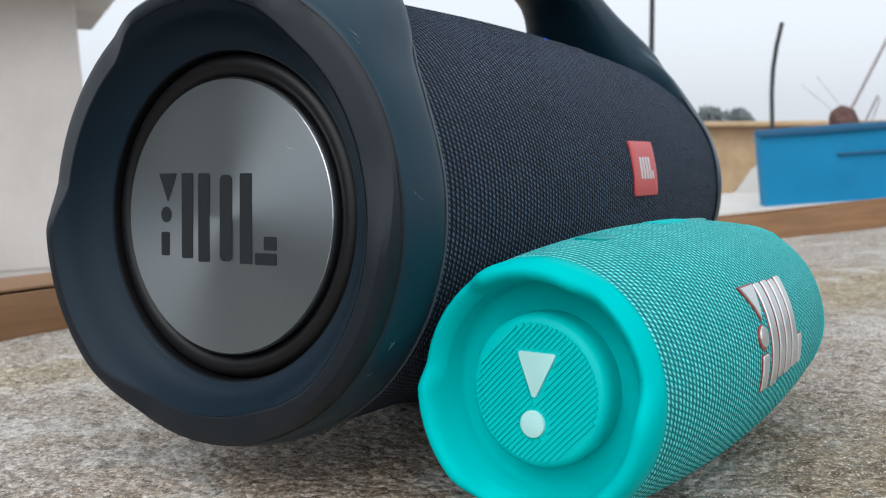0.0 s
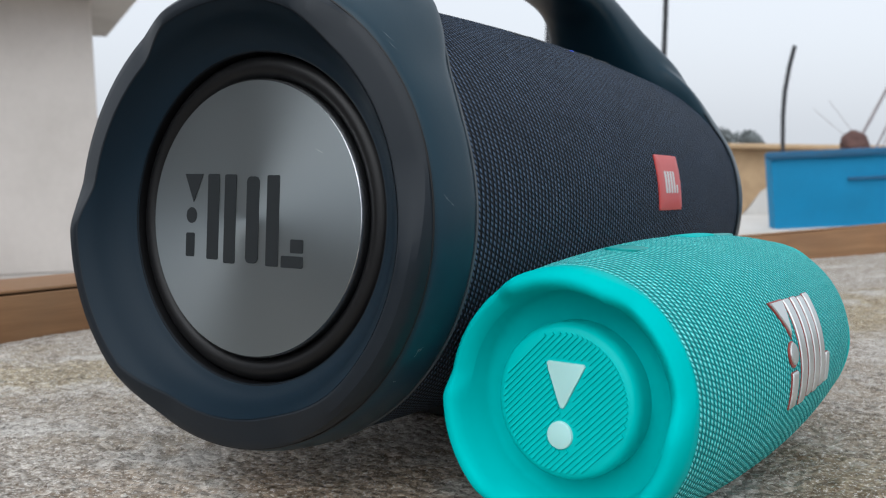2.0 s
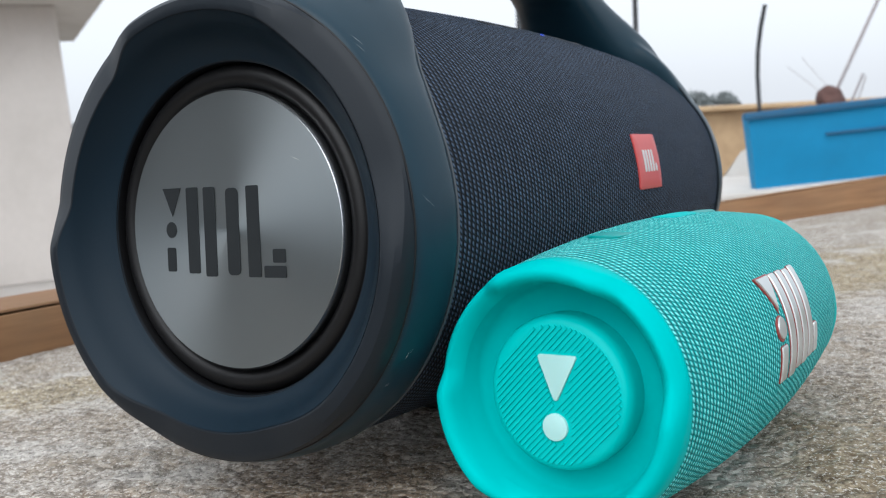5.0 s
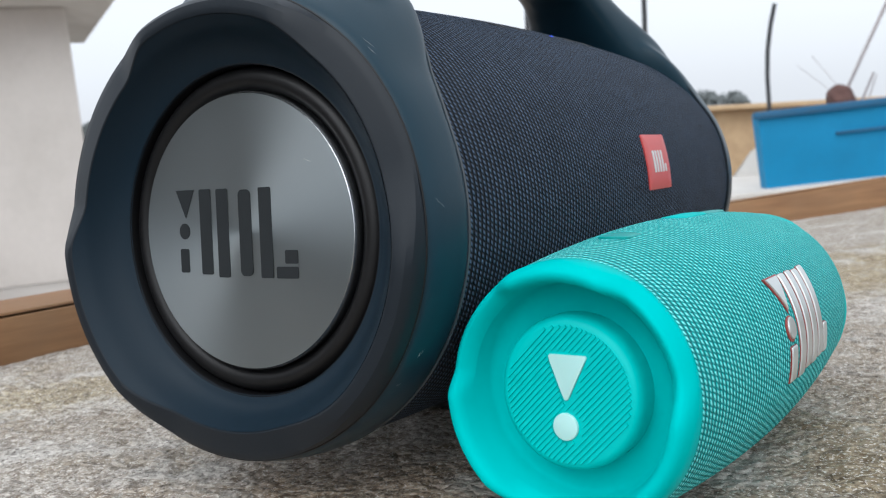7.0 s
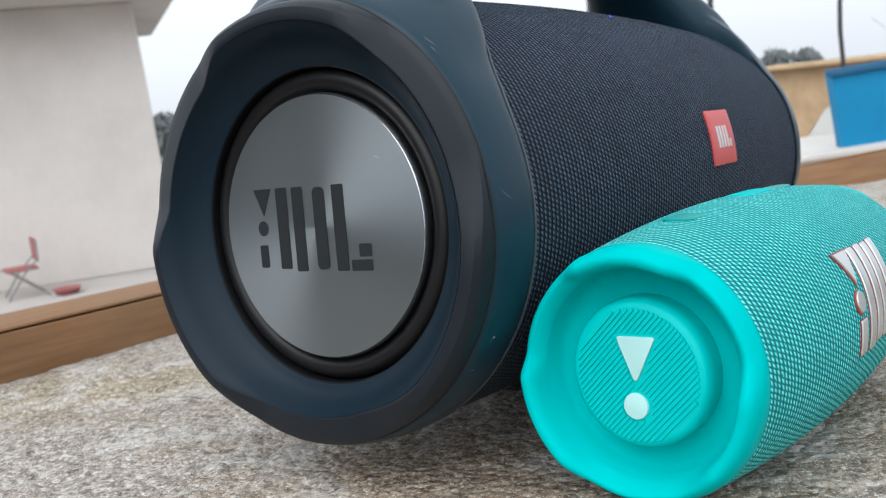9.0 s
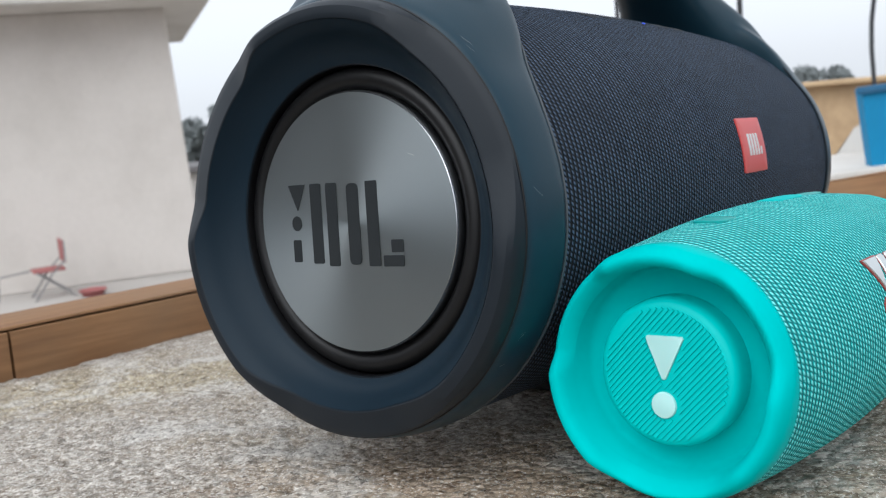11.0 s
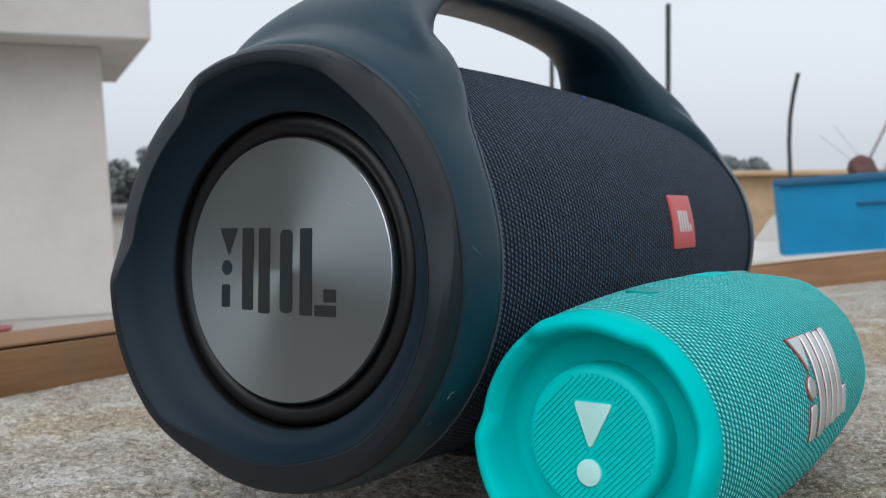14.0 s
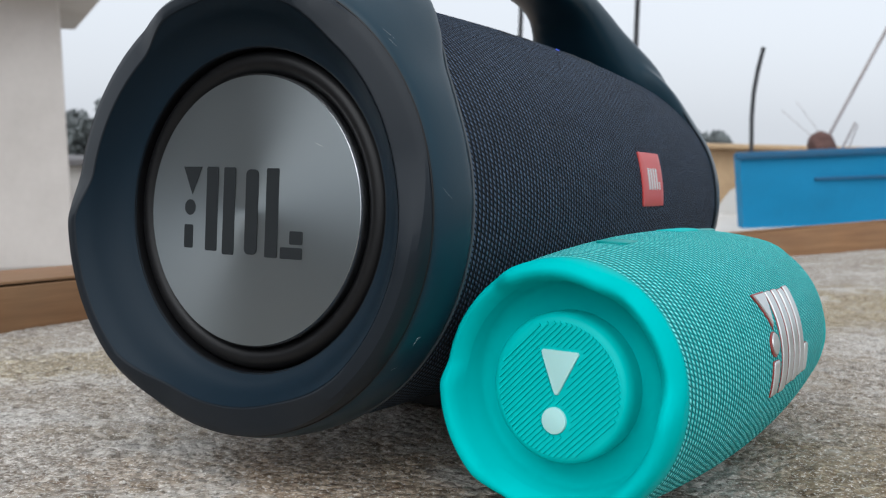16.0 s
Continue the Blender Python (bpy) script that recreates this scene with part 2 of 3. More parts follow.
MAT_BLUE = wall_paint("blue_tank_paint", (0.0, 0.21, 0.42), (0.0, 0.165, 0.33), 2.2, 0.7)
MAT_BLUE_RIM = wall_paint("faded_blue_rim_paint", (0.01, 0.105, 0.22), (0.03, 0.09, 0.16), 5.0, 0.7)
MAT_OCHRE = wall_paint("ochre_plaster", (0.48, 0.34, 0.20), (0.27, 0.175, 0.10), 2.6)
MAT_PIPE = plastic("dark_painted_pipe", (0.035, 0.035, 0.038), 0.55, 90)
MAT_RUST = wall_paint("rusted_iron", (0.115, 0.055, 0.045), (0.065, 0.035, 0.03), 9.0, 0.85)
MAT_PALE_ROD = wall_paint("weathered_pale_rod", (0.40, 0.35, 0.34), (0.3, 0.27, 0.27), 8.0)
# Leaf green is lightened and greyed to carry the distance haze.
MAT_LEAF = wall_paint("haze_greyed_leaves", (0.22, 0.24, 0.24), (0.17, 0.185, 0.185), 0.9, 0.8)
MAT_BARK = wall_paint("grey_bark", (0.09, 0.075, 0.06), (0.05, 0.042, 0.036), 3.0)
MAT_ROOF = wall_paint("grey_roof", (0.16, 0.15, 0.15), (0.1, 0.1, 0.1), 1.0)
MAT_CHAIR_RED = wall_paint("faded_red_plastic", (0.34, 0.105, 0.10), (0.26, 0.09, 0.085), 4.0, 0.6)
MAT_STEEL = plastic("grey_steel_tube", (0.22, 0.21, 0.21), 0.45, 90)
MAT_WOOD = wood()
MAT_LED = Nodes("blue_indicator_light", 0.3)
MAT_LED.set("Base Color", (0.02, 0.05, 0.6))
MAT_LED.set("Emission Color", (0.03, 0.12, 1.0))
MAT_LED.set("Emission Strength", 0.45)
MAT_LED = MAT_LED.mat


# ---------- mesh helpers ----------
def finish(name, bm, mat, parent=None, label="", smooth=True, m=None, sharp=38):
    """Links a bmesh as one mesh object; parent None makes a top-level thing at pose m."""
    bmesh.ops.recalc_face_normals(bm, faces=bm.faces)
    for f in bm.faces:
        f.smooth = smooth
    me = bpy.data.meshes.new(name)
    bm.to_mesh(me)
    bm.free()
    me.materials.append(mat)
    if smooth:
        me.set_sharp_from_angle(angle=radians(sharp))
    ob = new(name, me)
    if parent is not None:
        ob.parent = parent
    if m is not None:
        ob.matrix_basis = m
    if label:
        tagged(ob, label)
    return ob


def part(name, bm, mat, parent, label="", smooth=True, m=None, sharp=38):
    return finish(name, bm, mat, parent, label, smooth, m, sharp)


def thing(name, m, label, category, group="", kind=""):
    ob = new(name)
    ob.empty_display_size = 0.02
    ob.matrix_basis = m
    return tagged(ob, label, category, group, kind)


def lathe(profile, seg=128, warp=None, close=False, cap=False, pitch=0.002):
    """Turns (radius, along) pairs about the y axis. warp(r, y, angle, i) may shift a point. UV: metres round and along."""
    bm = bmesh.new()
    uv = bm.loops.layers.uv.new("UVMap")
    rings, n = [], len(profile)
    rmax = max(p[0] for p in profile)
    for i, (r, y) in enumerate(profile):
        ring = []
        for k in range(seg):
            a = 2 * math.pi * k / seg
            rr, yy = warp(r, y, a, i) if warp else (r, y)
            ring.append(bm.verts.new((rr * math.cos(a), yy, rr * math.sin(a))))
        rings.append(ring)
    arc = [0.0]
    for (r0, y0), (r1, y1) in zip(profile, profile[1:]):
        arc.append(arc[-1] + math.hypot(r1 - r0, y1 - y0))
    step = round(2 * math.pi * rmax / pitch) * pitch / seg
    for i in range(n - 1 + (1 if close else 0)):
        a, b = rings[i], rings[(i + 1) % n]
        for k in range(seg):
            f = bm.faces.new((a[k], a[(k + 1) % seg], b[(k + 1) % seg], b[k]))
            ends = ((k, i), (k + 1, i), (k + 1, (i + 1) % n), (k, (i + 1) % n))
            for loop, (kk, ii) in zip(f.loops, ends):
                loop[uv].uv = (kk * step, arc[ii])
    if cap:
        bm.faces.new(rings[0])
        bm.faces.new(rings[-1])
    return bm


def box(a, b, bevel=0.0, seg=2):
    bm = bmesh.new()
    bmesh.ops.create_cube(bm, size=1)
    a, b = Vector(a), Vector(b)
    bmesh.ops.transform(bm, verts=bm.verts, matrix=Matrix.Translation((a + b) / 2) @ Matrix.Diagonal((*(b - a), 1)))
    if bevel:
        bmesh.ops.bevel(bm, geom=bm.edges[:], offset=bevel, segments=seg, affect="EDGES", profile=0.5)
    return bm


def tube(points, radii, seg=12, caps=True):
    """A round rod through the points."""
    bm = bmesh.new()
    pts = [Vector(p) for p in points]
    rings = []
    for i, p in enumerate(pts):
        d = (pts[min(i + 1, len(pts) - 1)] - pts[max(i - 1, 0)]).normalized()
        x = d.cross(Vector((0.31, 0.86, 0.41))).normalized()
        y = d.cross(x)
        r = radii[i] if isinstance(radii, (list, tuple)) else radii
        rings.append([bm.verts.new(p + r * (math.cos(q) * x + math.sin(q) * y)) for q in (2 * math.pi * k / seg for k in range(seg))])
    for a, b in zip(rings, rings[1:]):
        for k in range(seg):
            bm.faces.new((a[k], a[(k + 1) % seg], b[(k + 1) % seg], b[k]))
    if caps:
        bm.faces.new(rings[0])
        bm.faces.new(rings[-1])
    return bm


def plate(outline, back, front, bevel=0.0):
    """A flat plate in the x-z plane from y = back to y = front."""
    bm = bmesh.new()
    a = [bm.verts.new((x, back, z)) for x, z in outline]
    b = [bm.verts.new((x, front, z)) for x, z in outline]
    bm.faces.new(a)
    top = bm.faces.new(b)
    n = len(a)
    for k in range(n):
        bm.faces.new((a[k], a[(k + 1) % n], b[(k + 1) % n], b[k]))
    if bevel:
        bmesh.ops.bevel(bm, geom=list(top.edges), offset=bevel, segments=2, affect="EDGES", profile=0.5)
    return bm


def rounded(x0, x1, z0, z1, r, n=5):
    pts = []
    for cx, cz, a0 in ((x1 - r, z1 - r, 0), (x0 + r, z1 - r, 90), (x0 + r, z0 + r, 180), (x1 - r, z0 + r, 270)):
        for k in range(n + 1):
            a = radians(a0 + 90 * k / n)
            pts.append((cx + r * math.cos(a), cz + r * math.sin(a)))
    return pts


def circle(cx, cz, rx, rz, n=32):
    return [(cx + rx * math.cos(2 * math.pi * k / n), cz + rz * math.sin(2 * math.pi * k / n)) for k in range(n)]


def wrapped(outline, radius, low, high, bevel=0.0):
    """A plate bent round a body about the y axis: outline in (along y, metres round from angle 0), from radius+low to radius+high."""
    bm = bmesh.new()
    n = len(outline)
    cy, cs = sum(p[0] for p in outline) / n, sum(p[1] for p in outline) / n
    steps = (1.0, 0.94, 0.6, 0.25)

    def at(y, s, r):
        return bm.verts.new((r * math.cos(s / radius), y, r * math.sin(s / radius)))
    base = [at(y, s, radius + low) for y, s in outline]
    rims = []
    for k, f in enumerate(steps):
        h = high if k else high - bevel
        rims.append([at(cy + (y - cy) * f, cs + (s - cs) * f, radius + h) for y, s in outline])
    mid = at(cy, cs, radius + high)
    for a, b in zip([base] + rims, rims):
        for k in range(n):
            bm.faces.new((a[k], a[(k + 1) % n], b[(k + 1) % n], b[k]))
    for k in range(n):
        bm.faces.new((rims[-1][k], rims[-1][(k + 1) % n], mid))
    return bm


def dense(outline, step=0.0015):
    out = []
    for (x0, y0), (x1, y1) in zip(outline, outline[1:] + outline[:1]):
        n = max(1, int(math.hypot(x1 - x0, y1 - y0) / step))
        out += [(x0 + (x1 - x0) * k / n, y0 + (y1 - y0) * k / n) for k in range(n)]
    return out


def smooth_step(x, a, b):
    t = min(1.0, max(0.0, (x - a) / (b - a)))
    return t * t * (3 - 2 * t)


# ---------- the ledge and its beams ----------
LEAN = 0.05             # rise of the ledge and of both speakers along y

def ledge_rise(x, y):
    return LEAN * y - 0.0056 + 0.125 * max(0.0, x + 0.055) * smooth_step(y, 0.6, 1.38)


def make_ledge():
    bm = bmesh.new()
    xs = np.concatenate([np.arange(-0.56, -0.42, 0.02), np.arange(-0.42, 0.34, 0.0038), np.arange(0.34, 0.461, 0.012)])
    ys = np.concatenate([np.arange(-0.34, -0.22, 0.012), np.arange(-0.22, 0.52, 0.0038), np.arange(0.52, 1.63, 0.018)])
    nx, ny = len(xs) - 1, len(ys) - 1
    top = []
    for y in ys:
        row = []
        for x in xs:
            p = Vector((x, y, 0))
            z = 0.0014 * noise.noise(p * 14) + 0.0009 * noise.noise(p * 45) + 0.0009 * noise.noise(p * 105) + 0.0009 * noise.noise(p * 210)
            pit = noise.noise(Vector((x * 80, y * 48, 3.3)))
            z -= 0.0022 * max(0.0, pit - 0.32)
            row.append(bm.verts.new((x, y, z - 0.0012 + ledge_rise(x, y))))
        top.append(row)
    for j in range(ny):
        for i in range(nx):
            bm.faces.new((top[j][i], top[j][i + 1], top[j + 1][i + 1], top[j + 1][i]))
    rim = [top[0][i] for i in range(nx + 1)] + [top[j][nx] for j in range(1, ny + 1)] + [top[ny][i] for i in range(nx - 1, -1, -1)] + [top[j][0] for j in range(ny - 1, 0, -1)]
    low = [bm.verts.new((v.co.x, v.co.y, v.co.z - 0.14)) for v in rim]
    for k in range(len(rim)):
        q = (k + 1) % len(rim)
        bm.faces.new((rim[k], rim[q], low[q], low[k]))
    bm.faces.new(low)
    return tagged(finish("ledge", bm, MAT_CONCRETE, m=TILT), "grey weathered concrete ledge with lichen stains and pits", "ledge", kind="structure")


make_ledge()


def board(x0, x1, z0, z1, y0, y1, seed):
    """A sawn board along y with worn, slightly wavy edges."""
    bm = bmesh.new()
    n = max(6, int(40 * (y1 - y0)))
    b = 0.0012
    prof = [(x1, z0 + b), (x1, z1 - b), (x1 - 0.4 * b, z1 - 0.3 * b), (x1 - b, z1), (x0 + b, z1), (x0, z1 - b), (x0, z0)]
    rows = []
    for k in range(n + 1):
        y = y0 + (y1 - y0) * k / n
        w = 0.0010 * noise.noise(Vector((seed, y * 6, 0.0)))
        rows.append([bm.verts.new((x + w, y, z + 0.5 * w)) for x, z in prof])
    m = len(prof)
    for a, c in zip(rows, rows[1:]):
        for i in range(m):
            bm.faces.new((a[i], a[(i + 1) % m], c[(i + 1) % m], c[i]))
    bm.faces.new(rows[0])
    bm.faces.new(rows[-1])
    return bm


def make_beam(length, label, m, splits, gap=0.0006):
    """Side boards end to end under one top board; base at z 0, near face at x 0, body towards -x."""
    beam = thing("timber_beam", m, label, "beam", "beams round the ledge")
    ends = [0.0] + splits + [length]
    for k, (y0, y1) in enumerate(zip(ends, ends[1:])):
        part("side_board", board(-0.082, 0.0, -0.010, 0.0356 - gap, y0 + 0.0012, y1 - 0.0012, 1.7 + k), MAT_WOOD, beam)
    part("top_board", board(-0.086, -0.0015, 0.0356, 0.0392, 0.0, length, 9.3), MAT_WOOD, beam, "flat weathered top board")
    return beam


make_beam(1.94, "brown weathered wooden beam edging the concrete ledge", TILT @ pose(-0.412, -0.34, ledge_rise(0, -0.34), math.degrees(math.atan(LEAN)), 0, 0), [0.403])
make_beam(0.76, "brown wooden beam across the far edge of the ledge", TILT @ pose(-0.30, 1.374, 0.0345, 7.1, 0, -80) @ Matrix.Diagonal((1, 1, 1.28, 1)), [], -0.0004)

pier = box((-0.50, -0.28, -1.60), (0.40, 1.50, -0.27))
tagged(finish("pier_wall", pier, MAT_PARAPET, smooth=False), "whitewashed masonry pier under the ledge", "pier", kind="structure")

# ---------- terrace and far ground ----------
FLOOR = -1.56
bm = bmesh.new()
bmesh.ops.create_grid(bm, x_segments=40, y_segments=40, size=2000)
for v in bm.verts:
    v.co.z = -7.5
tagged(finish("ground", bm, MAT_EARTH), "dark earth and scrub far below reaching the horizon", "ground", kind="structure")
bm = bmesh.new()
edge = [(-16.0, -0.6), (0.55, -0.6), (0.55, 5.0), (4.6, 5.0), (4.6, 15.5), (-16.0, 15.5)]
low = [bm.verts.new((x, y, -7.6)) for x, y in edge]
high = [bm.verts.new((x, y, FLOOR)) for x, y in edge]
bm.faces.new(low)
bm.faces.new(high)
for k in range(len(edge)):
    q = (k + 1) % len(edge)
    bm.faces.new((low[k], low[q], high[q], high[k]))
tagged(finish("terrace", bm, MAT_TERRACE, smooth=False), "pale screeded roof terrace", "terrace", kind="structure")


# ---------- boombox ----------
HB = 0.1052
boombox = thing("boombox_speaker", TILT @ pose(0, 0, HB, math.degrees(math.atan(LEAN))), "large black boombox with woven cover and carrying handle", "speaker")
CAP_END = 0.405          # far cap mirrors the near one about the middle
MIDDLE = CAP_END / 2


def tongue(a, soft=1.0):
    """1 in the three stretches where an end reaches forward, 0 in the three set back between them; alike on both sides."""
    d = math.degrees(a) % 360
    d += 360 if d < 30 else 0

    def step(at, half):
        return smooth_step(d, at - half * soft, at + half * soft)
    return step(60, 9) - step(120, 9) + step(177, 8) - step(238, 13) + step(303, 16) - step(363, 14)


def between(low, high, soft=1.0):
    """A warp for lathe() that goes from one profile to another with tongue()."""
    def warp(r, y, a, i):
        w = tongue(a, soft)
        return tuple(p + (q - p) * w for p, q in zip(low[i], high[i]))
    return warp


def flat_z(a):
    """The rim is a little flatter below than at its sides."""
    return 1 - 0.030 * max(0.0, -math.sin(a)) ** 2


def cap_edge(a):
    """How far the cap reaches back over the cover: longer towards the handle."""
    up = math.degrees(math.asin(max(-1.0, min(1.0, math.sin(a)))))
    return 0.0155 + 0.032 * smooth_step(up, 18, 75)


RIM_BACK = [(0.0793, -0.0123), (0.0796, -0.0127), (0.0802, -0.0129), (0.0835, -0.0121), (0.0880, -0.0110), (0.0908, -0.0102), (0.0917, -0.0095), (0.0916, -0.0085), (0.0905, -0.0060)]
RIM_FRONT = [(0.0835, -0.0172), (0.0838, -0.0177), (0.0845, -0.0180), (0.0863, -0.0180), (0.0888, -0.0174), (0.0906, -0.0156), (0.0918, -0.0126), (0.0924, -0.0095), (0.0908, -0.0060)]


def rim_warp(r, y, a, i):
    r, y = between(RIM_BACK, RIM_FRONT)(r, y, a, i)
    return r * flat_z(a), y


def liner_warp(r, y, a, i):
    """The liner is one dish; it runs out to the wavy rim."""
    out = (0.0793 + (0.0835 - 0.0793) * tongue(a) - 0.0660) / (0.0835 - 0.0660)
    r = 0.0660 + (r - 0.0660) * out
    y = float(np.interp(r, DISH_R, DISH_Y))
    return r * (1 + (flat_z(a) - 1) * smooth_step(r, 0.068, 0.079)), y


DISH_R = (0.0655, 0.0668, 0.0690, 0.0715, 0.0740, 0.0762, 0.0779, 0.0793, 0.0814, 0.0835)
DISH_Y = (0.0008, -0.0003, -0.0014, -0.0031, -0.0054, -0.0080, -0.0104, -0.0127, -0.0152, -0.0176)


def shell_warp(r, y, a, i):
    r *= flat_z(a)
    lift = 0.0145 * smooth_step(math.sin(a), math.sin(radians(34)), math.sin(radians(74))) * (0, 0, 0.10, 0.45, 0.8, 0.95, 0.95, 0.5, 0, 0)[i]
    r += lift
    if i in (5, 6, 7, 8):
        y = cap_edge(a) + (y - 0.0165)
    elif i in (3, 4):
        y = y + (cap_edge(a) - 0.0165) * (y + 0.009) / 0.026
    return r, y


def make_cap(bead_mat):
    """One end of the boombox: rim, shell, liner, rubber surround and metal radiator."""
    cap = new("end_cap")
    cap.parent = boombox
    # Ring added over the shell edge in place of its specular highlight.
    bead = [(0.0954 + 0.0008 * math.cos(2 * math.pi * k / 6), 0.0166 + 0.0006 * math.sin(2 * math.pi * k / 6)) for k in range(6)]
    part("edge_bead", lathe(bead, 192, lambda r, y, q, i: shell_warp(r - 0.006 * smooth_step(math.sin(q), 0.62, 0.85), y - 0.0010, q, 5), close=True), bead_mat, cap, "thin ring added along the shell edge for its highlight")
    part("rim", lathe(RIM_BACK, 240, rim_warp), MAT_RIM, cap, "satin dark grey scalloped rim", sharp=24)
    liner = [(0.0660 + 0.0175 * k / 16, 0.0) for k in range(17)]
    part("liner", lathe(liner, 240, liner_warp), MAT_CONE, cap, "dark blue concave liner", sharp=24)
    groove = [(0.0672, 0.0020), (0.0668, 0.0000), (0.0663, -0.0001), (0.0660, 0.0008), (0.0657, 0.0050)]
    part("gasket", lathe(groove, 128), MAT_RUBBER, cap, "thin black gasket ring")
    roll = [(0.0665, 0.0100)] + [(0.0608 + 0.0050 * math.cos(math.pi * k / 18), 0.0075 - 0.0062 * math.sin(math.pi * k / 18)) for k in range(19)] + [(0.0540, 0.0105)]
    part("surround", lathe(roll, 128), MAT_RUBBER, cap, "black rubber roll surround")
    seam = [(0.0004 * math.cos(math.pi * k / 4), 0.0004 * math.sin(math.pi * k / 4)) for k in range(8)]
    part("seam", lathe([(0.092, 0.0)] * 8, 240, lambda r, y, a, i: ((0.0918 + 0.0006 * tongue(a) + seam[i][0]) * flat_z(a), -0.0091 + seam[i][1]), close=True), MAT_RUBBER, cap, "fine dark seam between rim and shell")
    return cap


cap = make_cap(MAT_EDGE_HIGHLIGHT)
disc = part("radiator_disc", lathe([(0.0, 0.0)] + [(0.0547 * k / 8, 0.0) for k in range(1, 9)] + [(0.0549, 0.0)], 160), MAT_DISC, boombox, "spun grey metal radiator disc")
part("disc_edge", lathe([(0.0549, 0.00005), (0.0556, 0.0007), (0.0558, 0.0016), (0.0556, 0.0085)], 160), MAT_CHROME, disc, "bright turned edge")
marks = [
    [(-0.0369, 0.0178), (-0.0265, 0.0178), (-0.0317, 0.0061)],
    circle(-0.0327, 0.0007, 0.0030, 0.0033),
    rounded(-0.0357, -0.0308, -0.0165, -0.0066, 0.0008),
    rounded(-0.0236, -0.0172, -0.0172, 0.0178, 0.0008),
    rounded(-0.0141, -0.0078, -0.0184, 0.0176, 0.0008),
    rounded(-0.0020, 0.0046, -0.0178, 0.0168, 0.0022),
    rounded(0.0088, 0.0152, -0.0185, 0.0173, 0.0006),
    rounded(0.0168, 0.0278, -0.0186, -0.0140, 0.0006),
    rounded(0.0214, 0.0278, -0.0128, -0.0075, 0.0006),
]
for outline in marks:
    part("mark", plate(outline, 0.0006, -0.00025), MAT_LOGO_DARK, disc, smooth=False)
part("scratch", tube([(0.0325, -0.0001, 0.0272), (0.0345, -0.00015, 0.0264), (0.0362, -0.0001, 0.0258)], [0.00003, 0.00009, 0.00003], 6), MAT_LOGO_PALE, disc, "short bright nick")
far_cap = make_cap(MAT_RIM)
far_cap.matrix_basis = pose(0, CAP_END, 0) @ Matrix.Diagonal((1, -1, 1, 1))
part("radiator_disc", lathe([(0.0, CAP_END), (0.0549, CAP_END), (0.0557, CAP_END - 0.0015), (0.0556, CAP_END - 0.008)], 96), MAT_DISC, boombox, "spun grey metal radiator disc")


def cover_radius(y):
    return 0.0940 + 0.0062 * math.sin(math.pi * max(0, min(1, y / CAP_END)))


cover = [(cover_radius(y), y) for y in (0.008 + (CAP_END - 0.016) * k / 48 for k in range(49))]
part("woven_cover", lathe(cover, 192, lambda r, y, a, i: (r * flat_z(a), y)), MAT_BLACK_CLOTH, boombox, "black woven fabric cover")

# Handle: the caps rise and narrow into one bar.
HALF = [(0.024, 0.062, 0.0720, 0.0130), (0.0255, 0.0765, 0.0640, 0.0170), (0.0300, 0.0890, 0.0560, 0.0210), (0.0405, 0.1010, 0.0460, 0.0215), (0.0530, 0.1125, 0.0370, 0.0190), (0.0685, 0.1245, 0.0300, 0.0165), (0.0925, 0.1365, 0.0250, 0.0128), (0.130, 0.1435, 0.0225, 0.0113), (MIDDLE, 0.1465, 0.0220, 0.0108)]


def spline(rows, n):
    out = []
    for i in range(len(rows) - 1):
        p = [rows[max(0, min(len(rows) - 1, i + d))] for d in (-1, 0, 1, 2)]
        for k in range(n):
            t = k / n
            out.append(tuple(0.5 * (2 * b + (c - a) * t + (2 * a - 5 * b + 4 * c - d) * t * t + (3 * b - a - 3 * c + d) * t ** 3) for a, b, c, d in zip(*p)))
    return out + [rows[-1]]


def make_handle():
    rows = HALF + [(CAP_END - y, z, w, t) for y, z, w, t in reversed(HALF[:-1])]
    rows = spline(rows, 6)
    bm = bmesh.new()
    seg, rings = 40, []
    for i, (y, z, w, t) in enumerate(rows):
        a, b = rows[max(0, i - 1)], rows[min(len(rows) - 1, i + 1)]
        d = Vector((0, b[0] - a[0], b[1] - a[1])).normalized()
        out = Vector((0, -d.z, d.y))
        ring = []
        for k in range(seg):
            q = 2 * math.pi * k / seg
            c, s = math.cos(q), math.sin(q)
            e = 0.62
            x = w * math.copysign(abs(c) ** e, c)
            h = t * math.copysign(abs(s) ** e, s)
            ring.append(bm.verts.new(Vector((x, y, z)) + out * h))
        rings.append(ring)
    for a, b in zip(rings, rings[1:]):
        for k in range(seg):
            bm.faces.new((a[k], a[(k + 1) % seg], b[(k + 1) % seg], b[k]))
    bm.faces.new(rings[0])
    bm.faces.new(rings[-1])
    return bm


